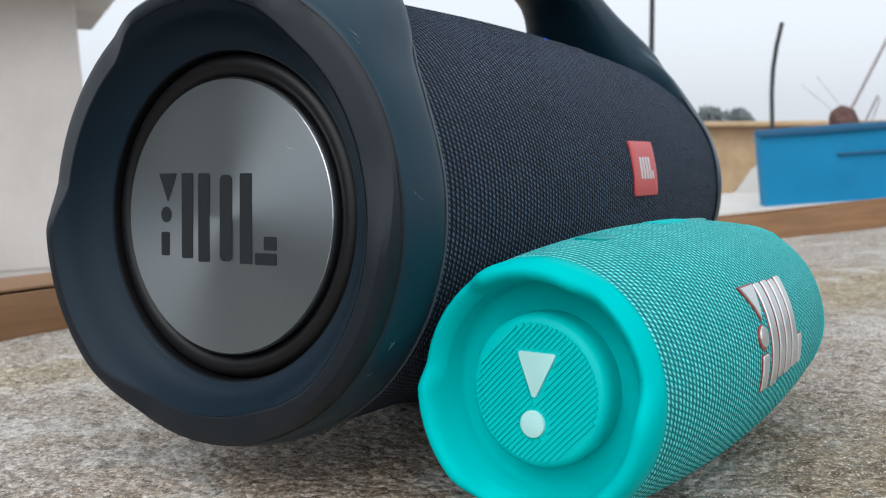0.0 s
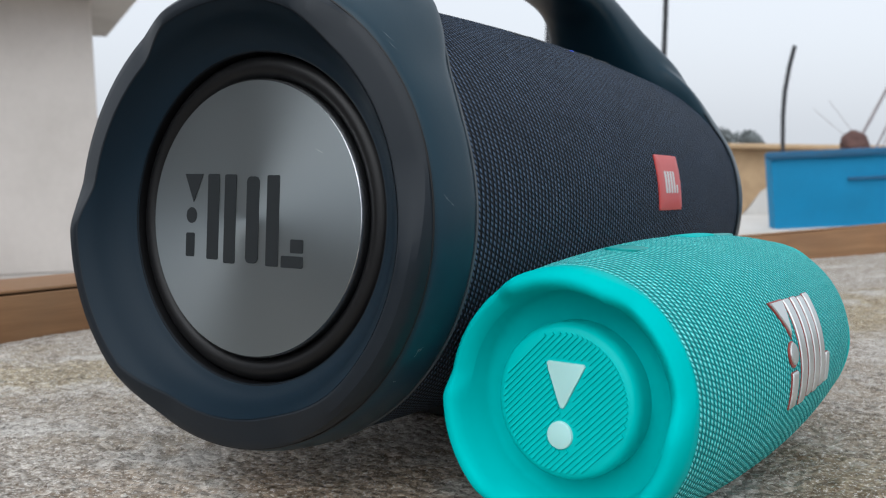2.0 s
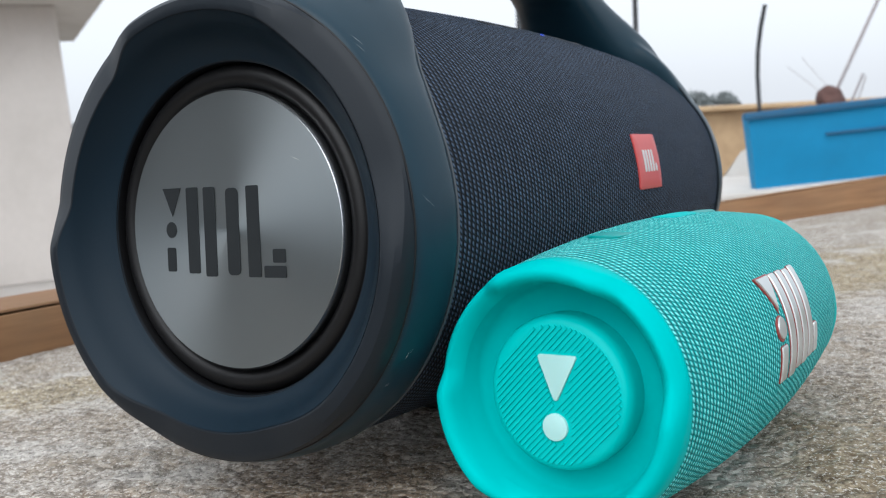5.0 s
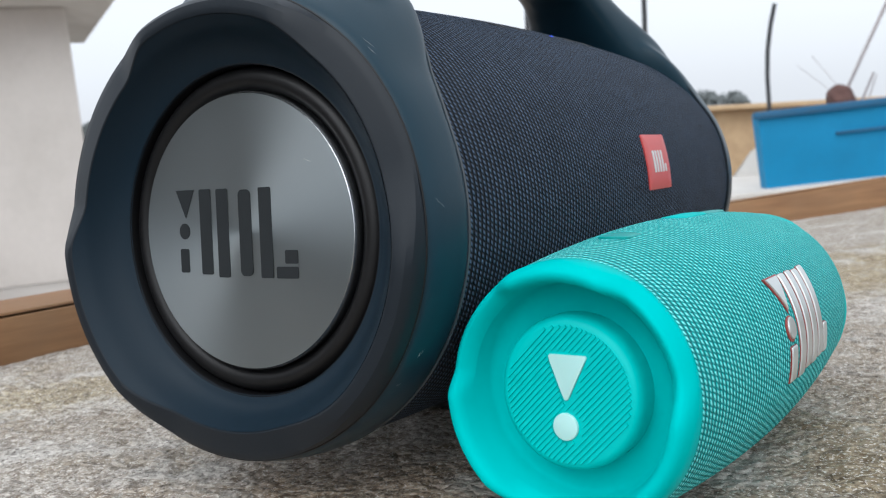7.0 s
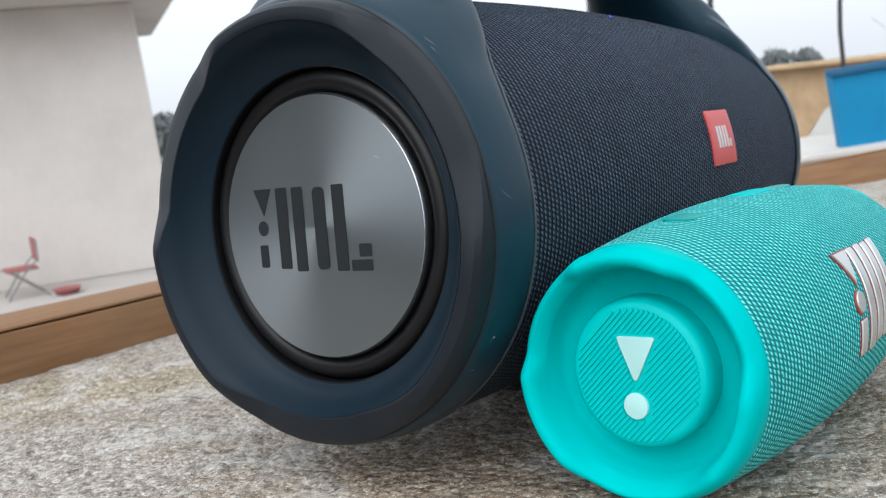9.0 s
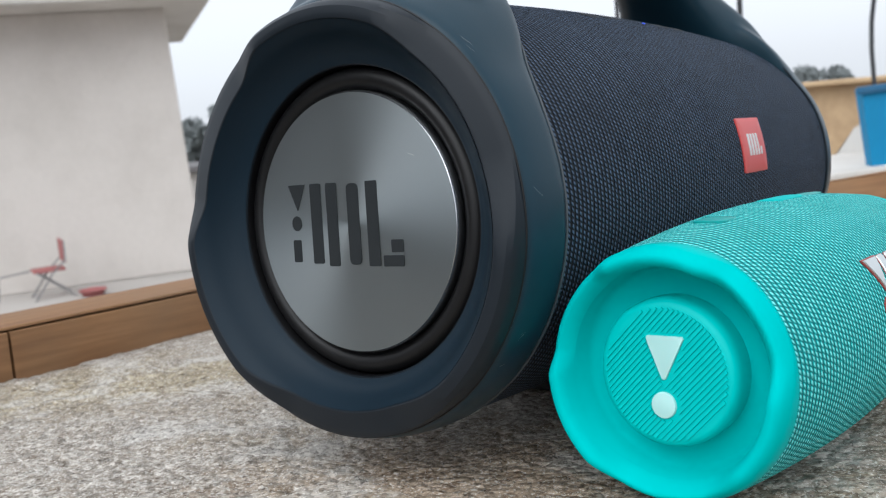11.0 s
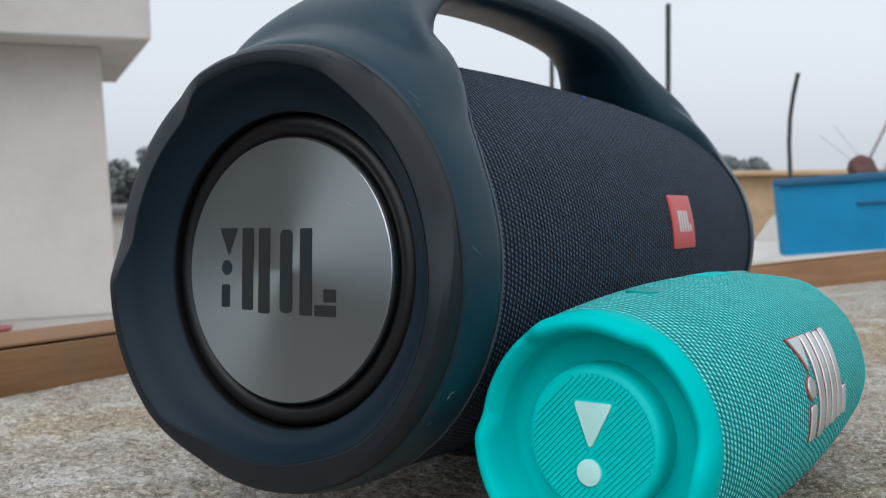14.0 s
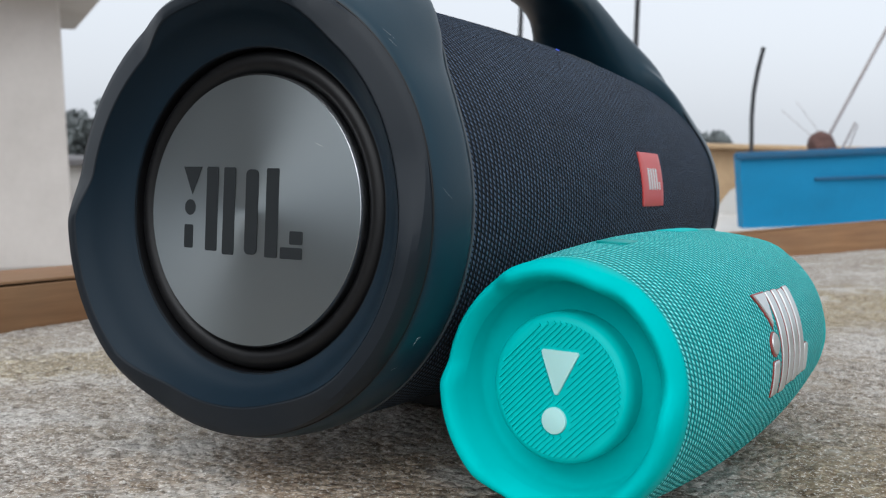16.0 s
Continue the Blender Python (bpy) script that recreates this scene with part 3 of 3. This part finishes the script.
def make_frame():
    """Both cap shells and the bar between them are one moulding, with soft joints."""
    ring = [(0.0890, -0.0100), (0.0910, -0.0104), (0.0922, -0.0100), (0.0949, -0.001), (0.0960, 0.008), (0.0966, 0.0164), (0.0965, 0.0176), (0.0925, 0.0178), (0.0800, 0.0178), (0.0810, -0.0125)]
    near = lathe(ring, 192, shell_warp, close=True)
    far = lathe(ring, 192, shell_warp, close=True)
    for v in near.verts:
        v.co.y += LEAN * v.co.z
    for v in far.verts:
        v.co.y = CAP_END - v.co.y + LEAN * v.co.z
    bar = make_handle()
    for v in bar.verts:
        v.co.y += LEAN * v.co.z
    whole = bmesh.new()
    for piece in (near, far, bar):
        bmesh.ops.recalc_face_normals(piece, faces=piece.faces)
        at = {v: whole.verts.new(v.co) for v in piece.verts}
        for f in piece.faces:
            whole.faces.new([at[v] for v in f.verts])
        piece.free()
    return whole


handle = part("handle", make_frame(), MAT_SHELL, boombox, "blue-black plastic carrying handle and end shells")
fuse = handle.modifiers.new("fuse", "REMESH")
fuse.mode = "VOXEL"
fuse.voxel_size = 0.0012
fuse.use_smooth_shade = True
soften = handle.modifiers.new("soften", "SMOOTH")
soften.factor = 0.5
soften.iterations = 100

# Feet under the body.
for y0, y1 in ((0.150, 0.190), (0.325, 0.375)):
    part("foot", box((-0.024, y0, -HB - 0.0056), (0.024, y1, -0.088), 0.003), MAT_FOOT, boombox, "black rubber foot")

# Red badge with pale marks.
RB = 0.1006
badge = part("badge", wrapped(dense(rounded(0.2025, 0.2397, RB * radians(0.8), RB * radians(18.0), 0.0010)), RB, -0.002, 0.0006, 0.0003), MAT_RED, boombox, "red rectangular badge")
for y0, y1, s0, s1 in ((0.2120, 0.2150, 0.0105, 0.0225), (0.2165, 0.2195, 0.0105, 0.0225), (0.2213, 0.2240, 0.0105, 0.0225), (0.2258, 0.2285, 0.0105, 0.0225), (0.2305, 0.2330, 0.0105, 0.0150)):
    part("mark", wrapped(dense(rounded(y0, y1, s0, s1, 0.0004)), RB, 0.0002, 0.0008, 0.0001), MAT_LOGO_PALE, badge)
# Buttons along the top.
for y, w, deg in ((0.150, 0.009, 66), (0.174, 0.009, 66.5), (0.238, 0.009, 66), (0.262, 0.009, 66)):
    rb = cover_radius(y) - 0.0001
    s = rb * radians(deg)
    part("button", wrapped(dense(rounded(y - w, y + w, s - 0.0035, s + 0.0035, 0.003)), rb, -0.002, 0.0003, 0.0002), MAT_HANDLE_IN, boombox, "raised black rubber button")
part("indicator_light", wrapped(circle(0.212, 0.1002 * radians(65), 0.0016, 0.0010, 12), 0.1002, -0.002, 0.0003, 0.0001), MAT_LED, boombox, "small glowing blue light")


def scratch(deg, y, run, rise, radius=0.0950):
    """A fine pale nick on the shell."""
    a0, pts = radians(deg), []
    for k in range(5):
        f = k / 4 - 0.5
        q = a0 + rise * f / radius
        jit = 0.0004 * math.sin(9.0 * k + deg)
        pts.append(((radius + 0.00003) * math.cos(q), y + run * f + jit, (radius + 0.00003) * math.sin(q)))
    part("scratch", tube(pts, [0.00001, 0.00002, 0.00003, 0.00002, 0.00001], 6), MAT_LOGO_PALE, boombox)


for deg, y, run, rise, r in ((-27.9, -0.0040, 0.0008, 0.0034, 0.0950), (-27.2, -0.0030, 0.0016, 0.0014, 0.0952), (5.5, -0.0035, 0.0040, -0.0030, 0.0944), (4.5, -0.0015, 0.0020, -0.0014, 0.0949), (44.5, -0.004, 0.0026, -0.0050, 0.0946), (42, -0.005, 0.0016, -0.0036, 0.0940), (-36, -0.0055, 0.0034, 0.0008, 0.0938)):
    scratch(deg, y, run, rise, r)


def lean_faces(root, mirrored):
    """The flat ends stand square to the ledge's normal, not to the rising axis."""
    for ob in root.children_recursive:
        if ob.type == "MESH" and ob != handle:
            k = -LEAN if mirrored and ob.parent in mirrored else LEAN
            for v in ob.data.vertices:
                v.co.y += k * v.co.z


lean_faces(boombox, (far_cap,))


# ---------- small teal speaker ----------
TC = 0.0470
TEAL_AT = TILT @ Matrix.Translation((0.1326, 0.0140, TC)) @ Euler((math.atan(LEAN), 0, -0.0831)).to_matrix().to_4x4()
teal = thing("portable_speaker", TEAL_AT, "small teal speaker with woven cover and rubber ends", "speaker")


BUMPER_BACK = [(0.0262, 0.0098), (0.0300, 0.0096), (0.0352, 0.0092), (0.0372, 0.0070), (0.0378, -0.0004), (0.0380, -0.0010), (0.0397, -0.0039), (0.0412, -0.0056), (0.0421, -0.0062), (0.0430, -0.0062), (0.0440, -0.0052), (0.0450, -0.0028), (0.0457, -0.0005), (0.0460, 0.0015), (0.0450, 0.0030)]
BUMPER_FRONT = [(0.0262, 0.0098), (0.0300, 0.0096), (0.0352, 0.0092), (0.0372, 0.0070), (0.0379, -0.0020), (0.0381, -0.0030), (0.0387, -0.0070), (0.0396, -0.0099), (0.0407, -0.0109), (0.0420, -0.0113), (0.0433, -0.0109), (0.0446, -0.0092), (0.0456, -0.0050), (0.0460, 0.0013), (0.0450, 0.0030)]



FACE = -0.0018           # the ribbed disc stands a little proud


def make_teal_end():
    end = new("rubber_end")
    end.parent = teal
    part("bumper", lathe(BUMPER_BACK, 200, between(BUMPER_BACK, BUMPER_FRONT, 0.85)), MAT_TEAL, end, "thick teal rubber bumper", sharp=50)
    d = [(0.0, FACE)] + [(0.0045 * k, FACE) for k in range(1, 6)] + [(0.0238, FACE + 0.0001), (0.0251, FACE + 0.0006), (0.0260, FACE + 0.0016), (0.0266, FACE + 0.0034), (0.0267, FACE + 0.0055), (0.0266, 0.0100)]
    disc = part("radiator_disc", lathe(d, 128), MAT_TEAL_DISC, end, "ribbed teal radiator disc")
    return end, disc


end, tdisc = make_teal_end()
# Slanting ribs across the disc, broken round the mark.
RIB = []
slope = radians(45)
c, s = math.cos(slope), math.sin(slope)
dot = (-0.0005, -0.0110, 0.0048)


def in_mark(x, z):
    if math.hypot(x - dot[0], z - dot[1]) < dot[2] + 0.0010:
        return True
    if -0.0035 < z < 0.0148:
        f = (z + 0.0035) / 0.0183
        return -0.0012 - 0.0068 * f < x < 0.0010 + 0.0084 * f
    return False


for k in range(-13, 14):
    off = k * 0.00162
    reach = math.sqrt(max(0.0, 0.0234 ** 2 - off ** 2))
    run, n = None, 60
    for q in range(n + 1):
        u = -reach + 2 * reach * q / n
        x, z = u * c - off * s, u * s + off * c
        if in_mark(x, z) or q == n:
            if run is not None and u - run > 0.0015:
                RIB.append((run, u, off))
            run = None
        elif run is None:
            run = u
for u0, u1, off in RIB:
    bm = bmesh.new()
    w = 0.00060
    sec = ((-w, 0.0004), (-w * 0.75, -0.0006), (w * 0.75, -0.0006), (w, 0.0004))
    ends = []
    for u in (u0, u1):
        ends.append([bm.verts.new((u * c - (off + p) * s, y + FACE, u * s + (off + p) * c)) for p, y in sec])
    for i in range(3):
        bm.faces.new((ends[0][i], ends[0][i + 1], ends[1][i + 1], ends[1][i]))
    bm.faces.new(ends[0])
    bm.faces.new(ends[1])
    part("rib", bm, MAT_TEAL_DISC, tdisc, smooth=False)
part("mark", plate(dense([(-0.0059, 0.0136), (0.0075, 0.0136), (0.0080, 0.0128), (0.0006, -0.0018), (-0.0006, -0.0018), (-0.0064, 0.0128)], 0.002), FACE + 0.0004, FACE - 0.0010, 0.0003), MAT_TEAL_PALE, tdisc, "pale mint triangle mark")
part("mark", plate(circle(dot[0], dot[1], 0.0047, 0.0047), FACE + 0.0004, FACE - 0.0012, 0.0005), MAT_TEAL_PALE, tdisc, "pale mint dot mark")

LONG = 0.198
far_end, far_tdisc = make_teal_end()
far_end.matrix_basis = pose(0, LONG, 0) @ Matrix.Diagonal((1, -1, 1, 1))


def teal_radius(y):
    return float(np.interp(y, TEAL_ALONG, TEAL_ROUND))


TEAL_ALONG = np.linspace(0.0, LONG, 80)
TEAL_ROUND = 0.0458 + 0.0062 * np.sin(np.pi * np.clip(TEAL_ALONG / LONG, 0, 1)) ** 0.85
body = [(teal_radius(y), y) for y in (0.0014 + (LONG - 0.0028) * k / 40 for k in range(41))]
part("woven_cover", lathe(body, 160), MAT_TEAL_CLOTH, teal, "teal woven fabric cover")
# Large raised silver mark with red edges on the side.
RT = 0.0516


def bent(outline):
    return dense(outline, 0.0012)


def raised_mark(outline, edge_outline):
    edge = part("mark", wrapped(bent(edge_outline), RT, -0.001, 0.0007, 0.0001), MAT_RED_EDGE, teal, "silver mark with red edge")
    part("mark_face", wrapped(bent(outline), RT, 0.0004, 0.0012, 0.0003), MAT_SILVER, edge, "brushed silver face")


def bar_mark(y0, y1, s0, s1):
    g = 0.0005
    raised_mark(rounded(y0, y1, s0, s1, 0.0005, 3), rounded(y0 - g, y1 + g * 0.5, s0 - g, s1 + g * 0.5, 0.0006, 3))


raised_mark([(0.0760, 0.0300), (0.0905, 0.0300), (0.0850, 0.0165)], [(0.0748, 0.0307), (0.0914, 0.0307), (0.0848, 0.0150)])
raised_mark(circle(0.0835, 0.0098, 0.0045, 0.0042, 20), circle(0.0831, 0.0096, 0.0054, 0.0050, 20))
for values in ((0.0800, 0.0868, -0.0105, 0.0030), (0.0922, 0.0990, -0.0108, 0.0300), (0.1020, 0.1080, -0.0092, 0.0300), (0.1106, 0.1166, -0.0092, 0.0295), (0.1192, 0.1250, -0.0082, 0.0300), (0.1272, 0.1320, -0.0078, 0.0042)):
    bar_mark(*values)
# Buttons on top.
for y0, y1, s0, s1, mat, text in (
        (0.033, 0.051, -0.0074, 0.0060, MAT_TEAL_BUTTON, "dark teal control button"),
        (0.094, 0.124, -0.0060, 0.0060, MAT_TEAL, "pale teal rounded button"),
        (0.132, 0.154, -0.0040, 0.0090, MAT_TEAL_BUTTON, "dark teal control button")):
    rb = teal_radius((y0 + y1) / 2)
    part("button", wrapped(dense(rounded(y0, y1, rb * math.pi / 2 + s0, rb * math.pi / 2 + s1, 0.005)), rb, -0.002, 0.0004, 0.0003), mat, teal, text)
lean_faces(teal, (far_end,))


# ---------- the roof room ----------
def facing(x, y, z, yaw):
    return pose(x, y, z, 0, 0, yaw)


def make_roof_room():
    """Wall with a concrete slab over it; local x runs along the wall, y away from the ledge."""
    room = thing("roof_room", facing(-9.16, 7.10, FLOOR, 56), "cream lime-washed roof room with an overhanging concrete slab", "building")
    wall = box((-7.0, 0.0, 0.0), (0.0, 4.0, 3.27), 0.02)
    for v in wall.verts:
        if v.co.x > -1:
            v.co.x -= 0.034 * max(0.0, v.co.z - 0.5)
    part("wall", wall, MAT_WALL, room, "cream lime-washed wall with a leaning edge", smooth=False)
    part("roof", box((-7.4, -0.80, 3.27), (0.42, 4.4, 4.0), 0.02), MAT_SOFFIT, room, "thick grey concrete roof slab", smooth=False)
    return room


make_roof_room()


def make_chair(m):
    chair = thing("folding_chair", m, "faded red folding chair with grey steel legs", "chair")
    part("backrest", box((-0.20, 0.155, 0.42), (0.20, 0.185, 0.70), 0.014, 3), MAT_CHAIR_RED, chair, "faded red backrest")
    part("seat", box((-0.20, -0.20, 0.33), (0.20, 0.17, 0.36), 0.014), MAT_CHAIR_RED, chair, "faded red seat")
    for x in (-0.21, 0.21):
        part("leg", tube([(x, -0.22, 0.0), (x, 0.0, 0.30), (x, 0.17, 0.46), (x, 0.18, 0.69)], 0.012, 8), MAT_STEEL, chair, "grey steel tube leg")
        part("leg", tube([(x * 0.93, 0.24, 0.0), (x * 0.93, -0.17, 0.345)], 0.012, 8), MAT_STEEL, chair, "grey steel tube leg")
    part("foot_frame", tube([(-0.2, -0.20, 0.33), (-0.2, -0.56, 0.30), (-0.2, -0.60, 0.0)], 0.012, 8), MAT_STEEL, chair, "grey steel frame reaching forward")
    part("stretcher", tube([(-0.21, -0.19, 0.05), (0.21, -0.19, 0.05)], 0.009, 8), MAT_STEEL, chair)
    return chair


make_chair(pose(-9.66, 5.30, FLOOR, 0, 0, -24) @ Matrix.Diagonal((0.94, 0.94, 0.94, 1)))
basin = lathe([(0.0, 0.0), (0.17, 0.0), (0.24, 0.10), (0.255, 0.105), (0.25, 0.115), (0.16, 0.012), (0.0, 0.012)], 32)
bmesh.ops.transform(basin, verts=basin.verts, matrix=pose(0, 0, 0, 90, 0, 0))
tagged(finish("basin", basin, MAT_CHAIR_RED, m=pose(-9.16, 5.50, FLOOR) @ Matrix.Diagonal((0.62, 0.62, 0.62, 1))), "red plastic basin on the terrace floor", "basin")

# ---------- blue tank, parapet and poles ----------
TANK_AT = pose(-1.41, 7.45, -0.53, 0, -3.5, 28)
parapet = thing("parapet_wall", TANK_AT, "whitewashed low parapet wall below the blue tank", "wall", kind="structure")
part("wall", box((-0.90, -0.12, FLOOR + 0.35), (4.5, 1.3, -0.10), 0.02), MAT_PARAPET, parapet, smooth=False)
part("coping", box((-0.95, -0.17, -0.10), (4.55, 1.4, -0.05), 0.012), MAT_SOFFIT, parapet, smooth=False)


def make_tank():
    tank = thing("water_tank", TANK_AT, "blue painted rectangular water tank on a parapet", "tank")
    bm = bmesh.new()
    nx, nz = 60, 10
    rows = []
    for j in range(nz + 1):
        row = []
        for i in range(nx + 1):
            x, z = 4.4 * i / nx, -0.05 + 0.61 * j / nz
            y = 0.018 * noise.noise(Vector((x * 1.6, 0, z * 2.5))) - 0.02 * (z / 0.56)
            x -= 0.035 * (j / nz) * (1 - i / nx)
            row.append(bm.verts.new((x + 0.09, y, z)))
        rows.append(row)
    back = [[bm.verts.new((v.co.x, 0.16, v.co.z)) for v in row] for row in rows]
    for g in (rows, back):
        for j in range(nz):
            for i in range(nx):
                bm.faces.new((g[j][i], g[j][i + 1], g[j + 1][i + 1], g[j + 1][i]))
    for j in range(nz):
        for i in (0, nx):
            bm.faces.new((rows[j][i], rows[j + 1][i], back[j + 1][i], back[j][i]))
    for i in range(nx):
        for j in (0, nz):
            bm.faces.new((rows[j][i], rows[j][i + 1], back[j][i + 1], back[j][i]))
    part("body", bm, MAT_BLUE, tank)
    part("rim", box((0.02, -0.055, 0.52), (4.45, 0.02, 0.58), 0.012), MAT_BLUE_RIM, tank, "darker faded blue rim")
    part("brace", box((0.66, -0.045, 0.33), (4.3, -0.01, 0.352), 0.006), MAT_BLUE_RIM, tank, "dark blue brace bar")
    return tank


make_tank()


def make_pole(points, r, label):
    base = Vector(points[0])
    pole = thing("pipe_pole", Matrix.Translation(base), label, "pole", "poles on the roof")
    part("pipe", tube([Vector(p) - base for p in points], r, 12), MAT_PIPE, pole)
    part("collar", tube([(0, 0, 0.0), (0, 0, 0.06)], r * 1.5, 12), MAT_PIPE, pole)
    return pole


make_pole([(-3.58, 7.83, FLOOR), (-3.58, 7.83, 2.9)], 0.022, "straight dark iron pipe standing on the terrace")
make_pole([(-2.57, 8.26, FLOOR), (-2.57, 8.25, 0.8), (-2.56, 8.20, 1.68)], 0.024, "dark iron pipe ending in an open top")
make_pole([(-1.54, 8.68, -0.505), (-1.54, 8.67, 0.08), (-1.553, 8.66, 0.37), (-1.548, 8.655, 0.60), (-1.522, 8.65, 0.81), (-1.482, 8.645, 1.01)], 0.020, "dark pipe bent over at the top beside the tank")

# ---------- rusty gear behind the tank ----------
gear = thing("rusted_winch", pose(-0.86, 8.25, -0.435), "rusted iron winch with thin rods behind the tank", "winch")
bm = bmesh.new()
bmesh.ops.create_icosphere(bm, subdivisions=3, radius=0.13)
for v in bm.verts:
    v.co *= 1 + 0.35 * noise.noise(v.co * 9)
    v.co.x *= 0.95
    v.co.z = v.co.z * 0.95 + 0.55
part("drum", bm, MAT_RUST, gear, "rusted brown drum", smooth=False)
part("stand", tube([(0, 0, -0.05), (0, 0, 0.5)], 0.05, 10), MAT_RUST, gear)
for p0, p1, r in (((0.03, 0.02, 0.62), (0.46, 0.06, 1.62), 0.014), ((0.14, 0.03, 0.50), (0.24, 0.05, 0.76), 0.010), ((0.20, 0.03, 0.52), (0.26, 0.05, 0.74), 0.006), ((-0.03, 0, 0.66), (-0.24, 0, 0.93), 0.0025), ((-0.08, 0, 0.62), (-0.36, 0, 0.86), 0.0025)):
    part("rod", tube([p0, p1], r, 8), MAT_PALE_ROD, gear, "thin weathered rod")

# ---------- ochre building, white slope, far roofs ----------
ochre = thing("ochre_building", pose(-4.6, 13.4, FLOOR, 0, 0, 8), "ochre plastered building beyond the terrace", "building")
part("wall", box((-1.5, 0, -1.0), (4.5, 3.0, 1.59), 0.02), MAT_OCHRE, ochre, smooth=False)
part("roof", box((-1.7, -0.2, 1.59), (4.7, 3.2, 1.66), 0.02), MAT_OCHRE, ochre, "ochre roof edge", smooth=False)
slope_bm = bmesh.new()
q = [(-2.35, -1.56), (-1.50, -1.56), (-1.50, -0.26), (-1.72, -0.31), (-2.05, -0.81), (-2.35, -1.01)]
a = [slope_bm.verts.new((x, 8.75, z)) for x, z in q]
b = [slope_bm.verts.new((x, 9.15, z)) for x, z in q]
slope_bm.faces.new(a)
slope_bm.faces.new(b)
for k in range(len(q)):
    slope_bm.faces.new((a[k], a[(k + 1) % len(q)], b[(k + 1) % len(q)], b[k]))
bmesh.ops.bevel(slope_bm, geom=slope_bm.edges[:], offset=0.02, segments=2, affect="EDGES")
tagged(finish("stair_wall", slope_bm, MAT_PARAPET, smooth=False), "white sloping stair wall beside the tank", "wall")


def make_tree(seed, m, height, spread):
    rng = random.Random(seed)
    tree = thing("tree", m, "distant dull green tree with haze greyed into its leaves", "tree", "far trees")
    trunk = tube([(0, 0, 0), (0.1, 0, height * 0.4), (0.0, 0.1, height * 0.8)], [0.25, 0.18, 0.06], 8)
    part("trunk", trunk, MAT_BARK, tree)
    verts, faces = [], []
    lobes_at = [(rng.uniform(-spread, spread) * 0.7, rng.uniform(-spread, spread) * 0.5, height * rng.uniform(0.55, 0.95), spread * rng.uniform(0.3, 0.55)) for _ in range(9)]
    for _ in range(2600):
        x, y, z, r = rng.choice(lobes_at)
        d = Vector((rng.gauss(0, 1), rng.gauss(0, 1), rng.gauss(0, 0.75))).normalized() * r * rng.uniform(0.5, 1.05)
        o = Vector((x, y, z)) + d
        n = Euler([rng.uniform(0, 6.28) for _ in range(3)]).to_matrix()
        k, sz = len(verts), rng.uniform(0.22, 0.4)
        for px, py in ((-0.5, 0), (0, -0.3), (0.5, 0), (0, 0.3)):
            verts.append(o + n @ Vector((px * sz, py * sz, 0.05 * sz)))
        faces.append((k, k + 1, k + 2, k + 3))
    me = bpy.data.meshes.new("crown")
    me.from_pydata(verts, [], faces)
    me.materials.append(MAT_LEAF)
    crown = new("crown", me)
    crown.parent = tree
    return tree


for k, (x, y, top, w) in enumerate(((-14.9, 57.0, 1.05, 1.5), (-12.7, 58.0, 0.95, 1.2), (-18.5, 60, 1.0, 2.0), (-30.5, 25.5, 1.35, 1.2), (-31.5, 24.5, 0.9, 1.2))):
    make_tree(k, pose(x, y, -7.5, 0, 0, 40 * k), top + 7.5, w)
house = thing("far_house", pose(-16.6, 13.2, -7.5, 0, 0, 50), "grey flat-roofed house beyond the roof room", "house")
part("wall", box((-1.5, 0, 0), (1.6, 3, 6.8), 0.02), MAT_SOFFIT, house, smooth=False)
part("roof", box((-1.7, -0.2, 6.8), (1.8, 3.2, 6.94), 0.02), MAT_ROOF, house, smooth=False)
far_row = thing("far_houses", pose(-16, 64, -7.5, 0, 0, 14), "row of distant grey roofs in the haze", "house")
part("wall", box((-14, 0, 0), (16, 6, 7.2), 0.02), MAT_SOFFIT, far_row, smooth=False)
part("roof", box((-14.3, -0.4, 7.2), (16.3, 6.4, 7.45), 0.02), MAT_ROOF, far_row, smooth=False)

# ---------- unseen walls added round the camera to shape reflections ---
tagged(finish("wall_south", box((-34, -13.4, -7.5), (15, -13.0, -0.6)), MAT_UNSEEN_WALL, smooth=False), "plain grey wall, unseen, added to shape reflections", "wall", kind="structure")
tagged(finish("wall_east", box((14.6, -13.0, -7.5), (15.0, 30, -0.6)), MAT_UNSEEN_WALL, smooth=False), "plain grey wall, unseen, added to shape reflections", "wall", kind="structure")
# Invented block, never in view: keeps bright sky out of the disc's reflection.
unseen_block = box((-1.6, -1.2, -7.5), (1.6, 1.2, 3.5))
tagged(finish("wall_tower", unseen_block, MAT_UNSEEN_WALL, smooth=False, m=pose(-4.0, -4.3, 0, 0, 0, -43)), "plain grey block, unseen, added to darken the metal disc's reflection", "wall", kind="structure")
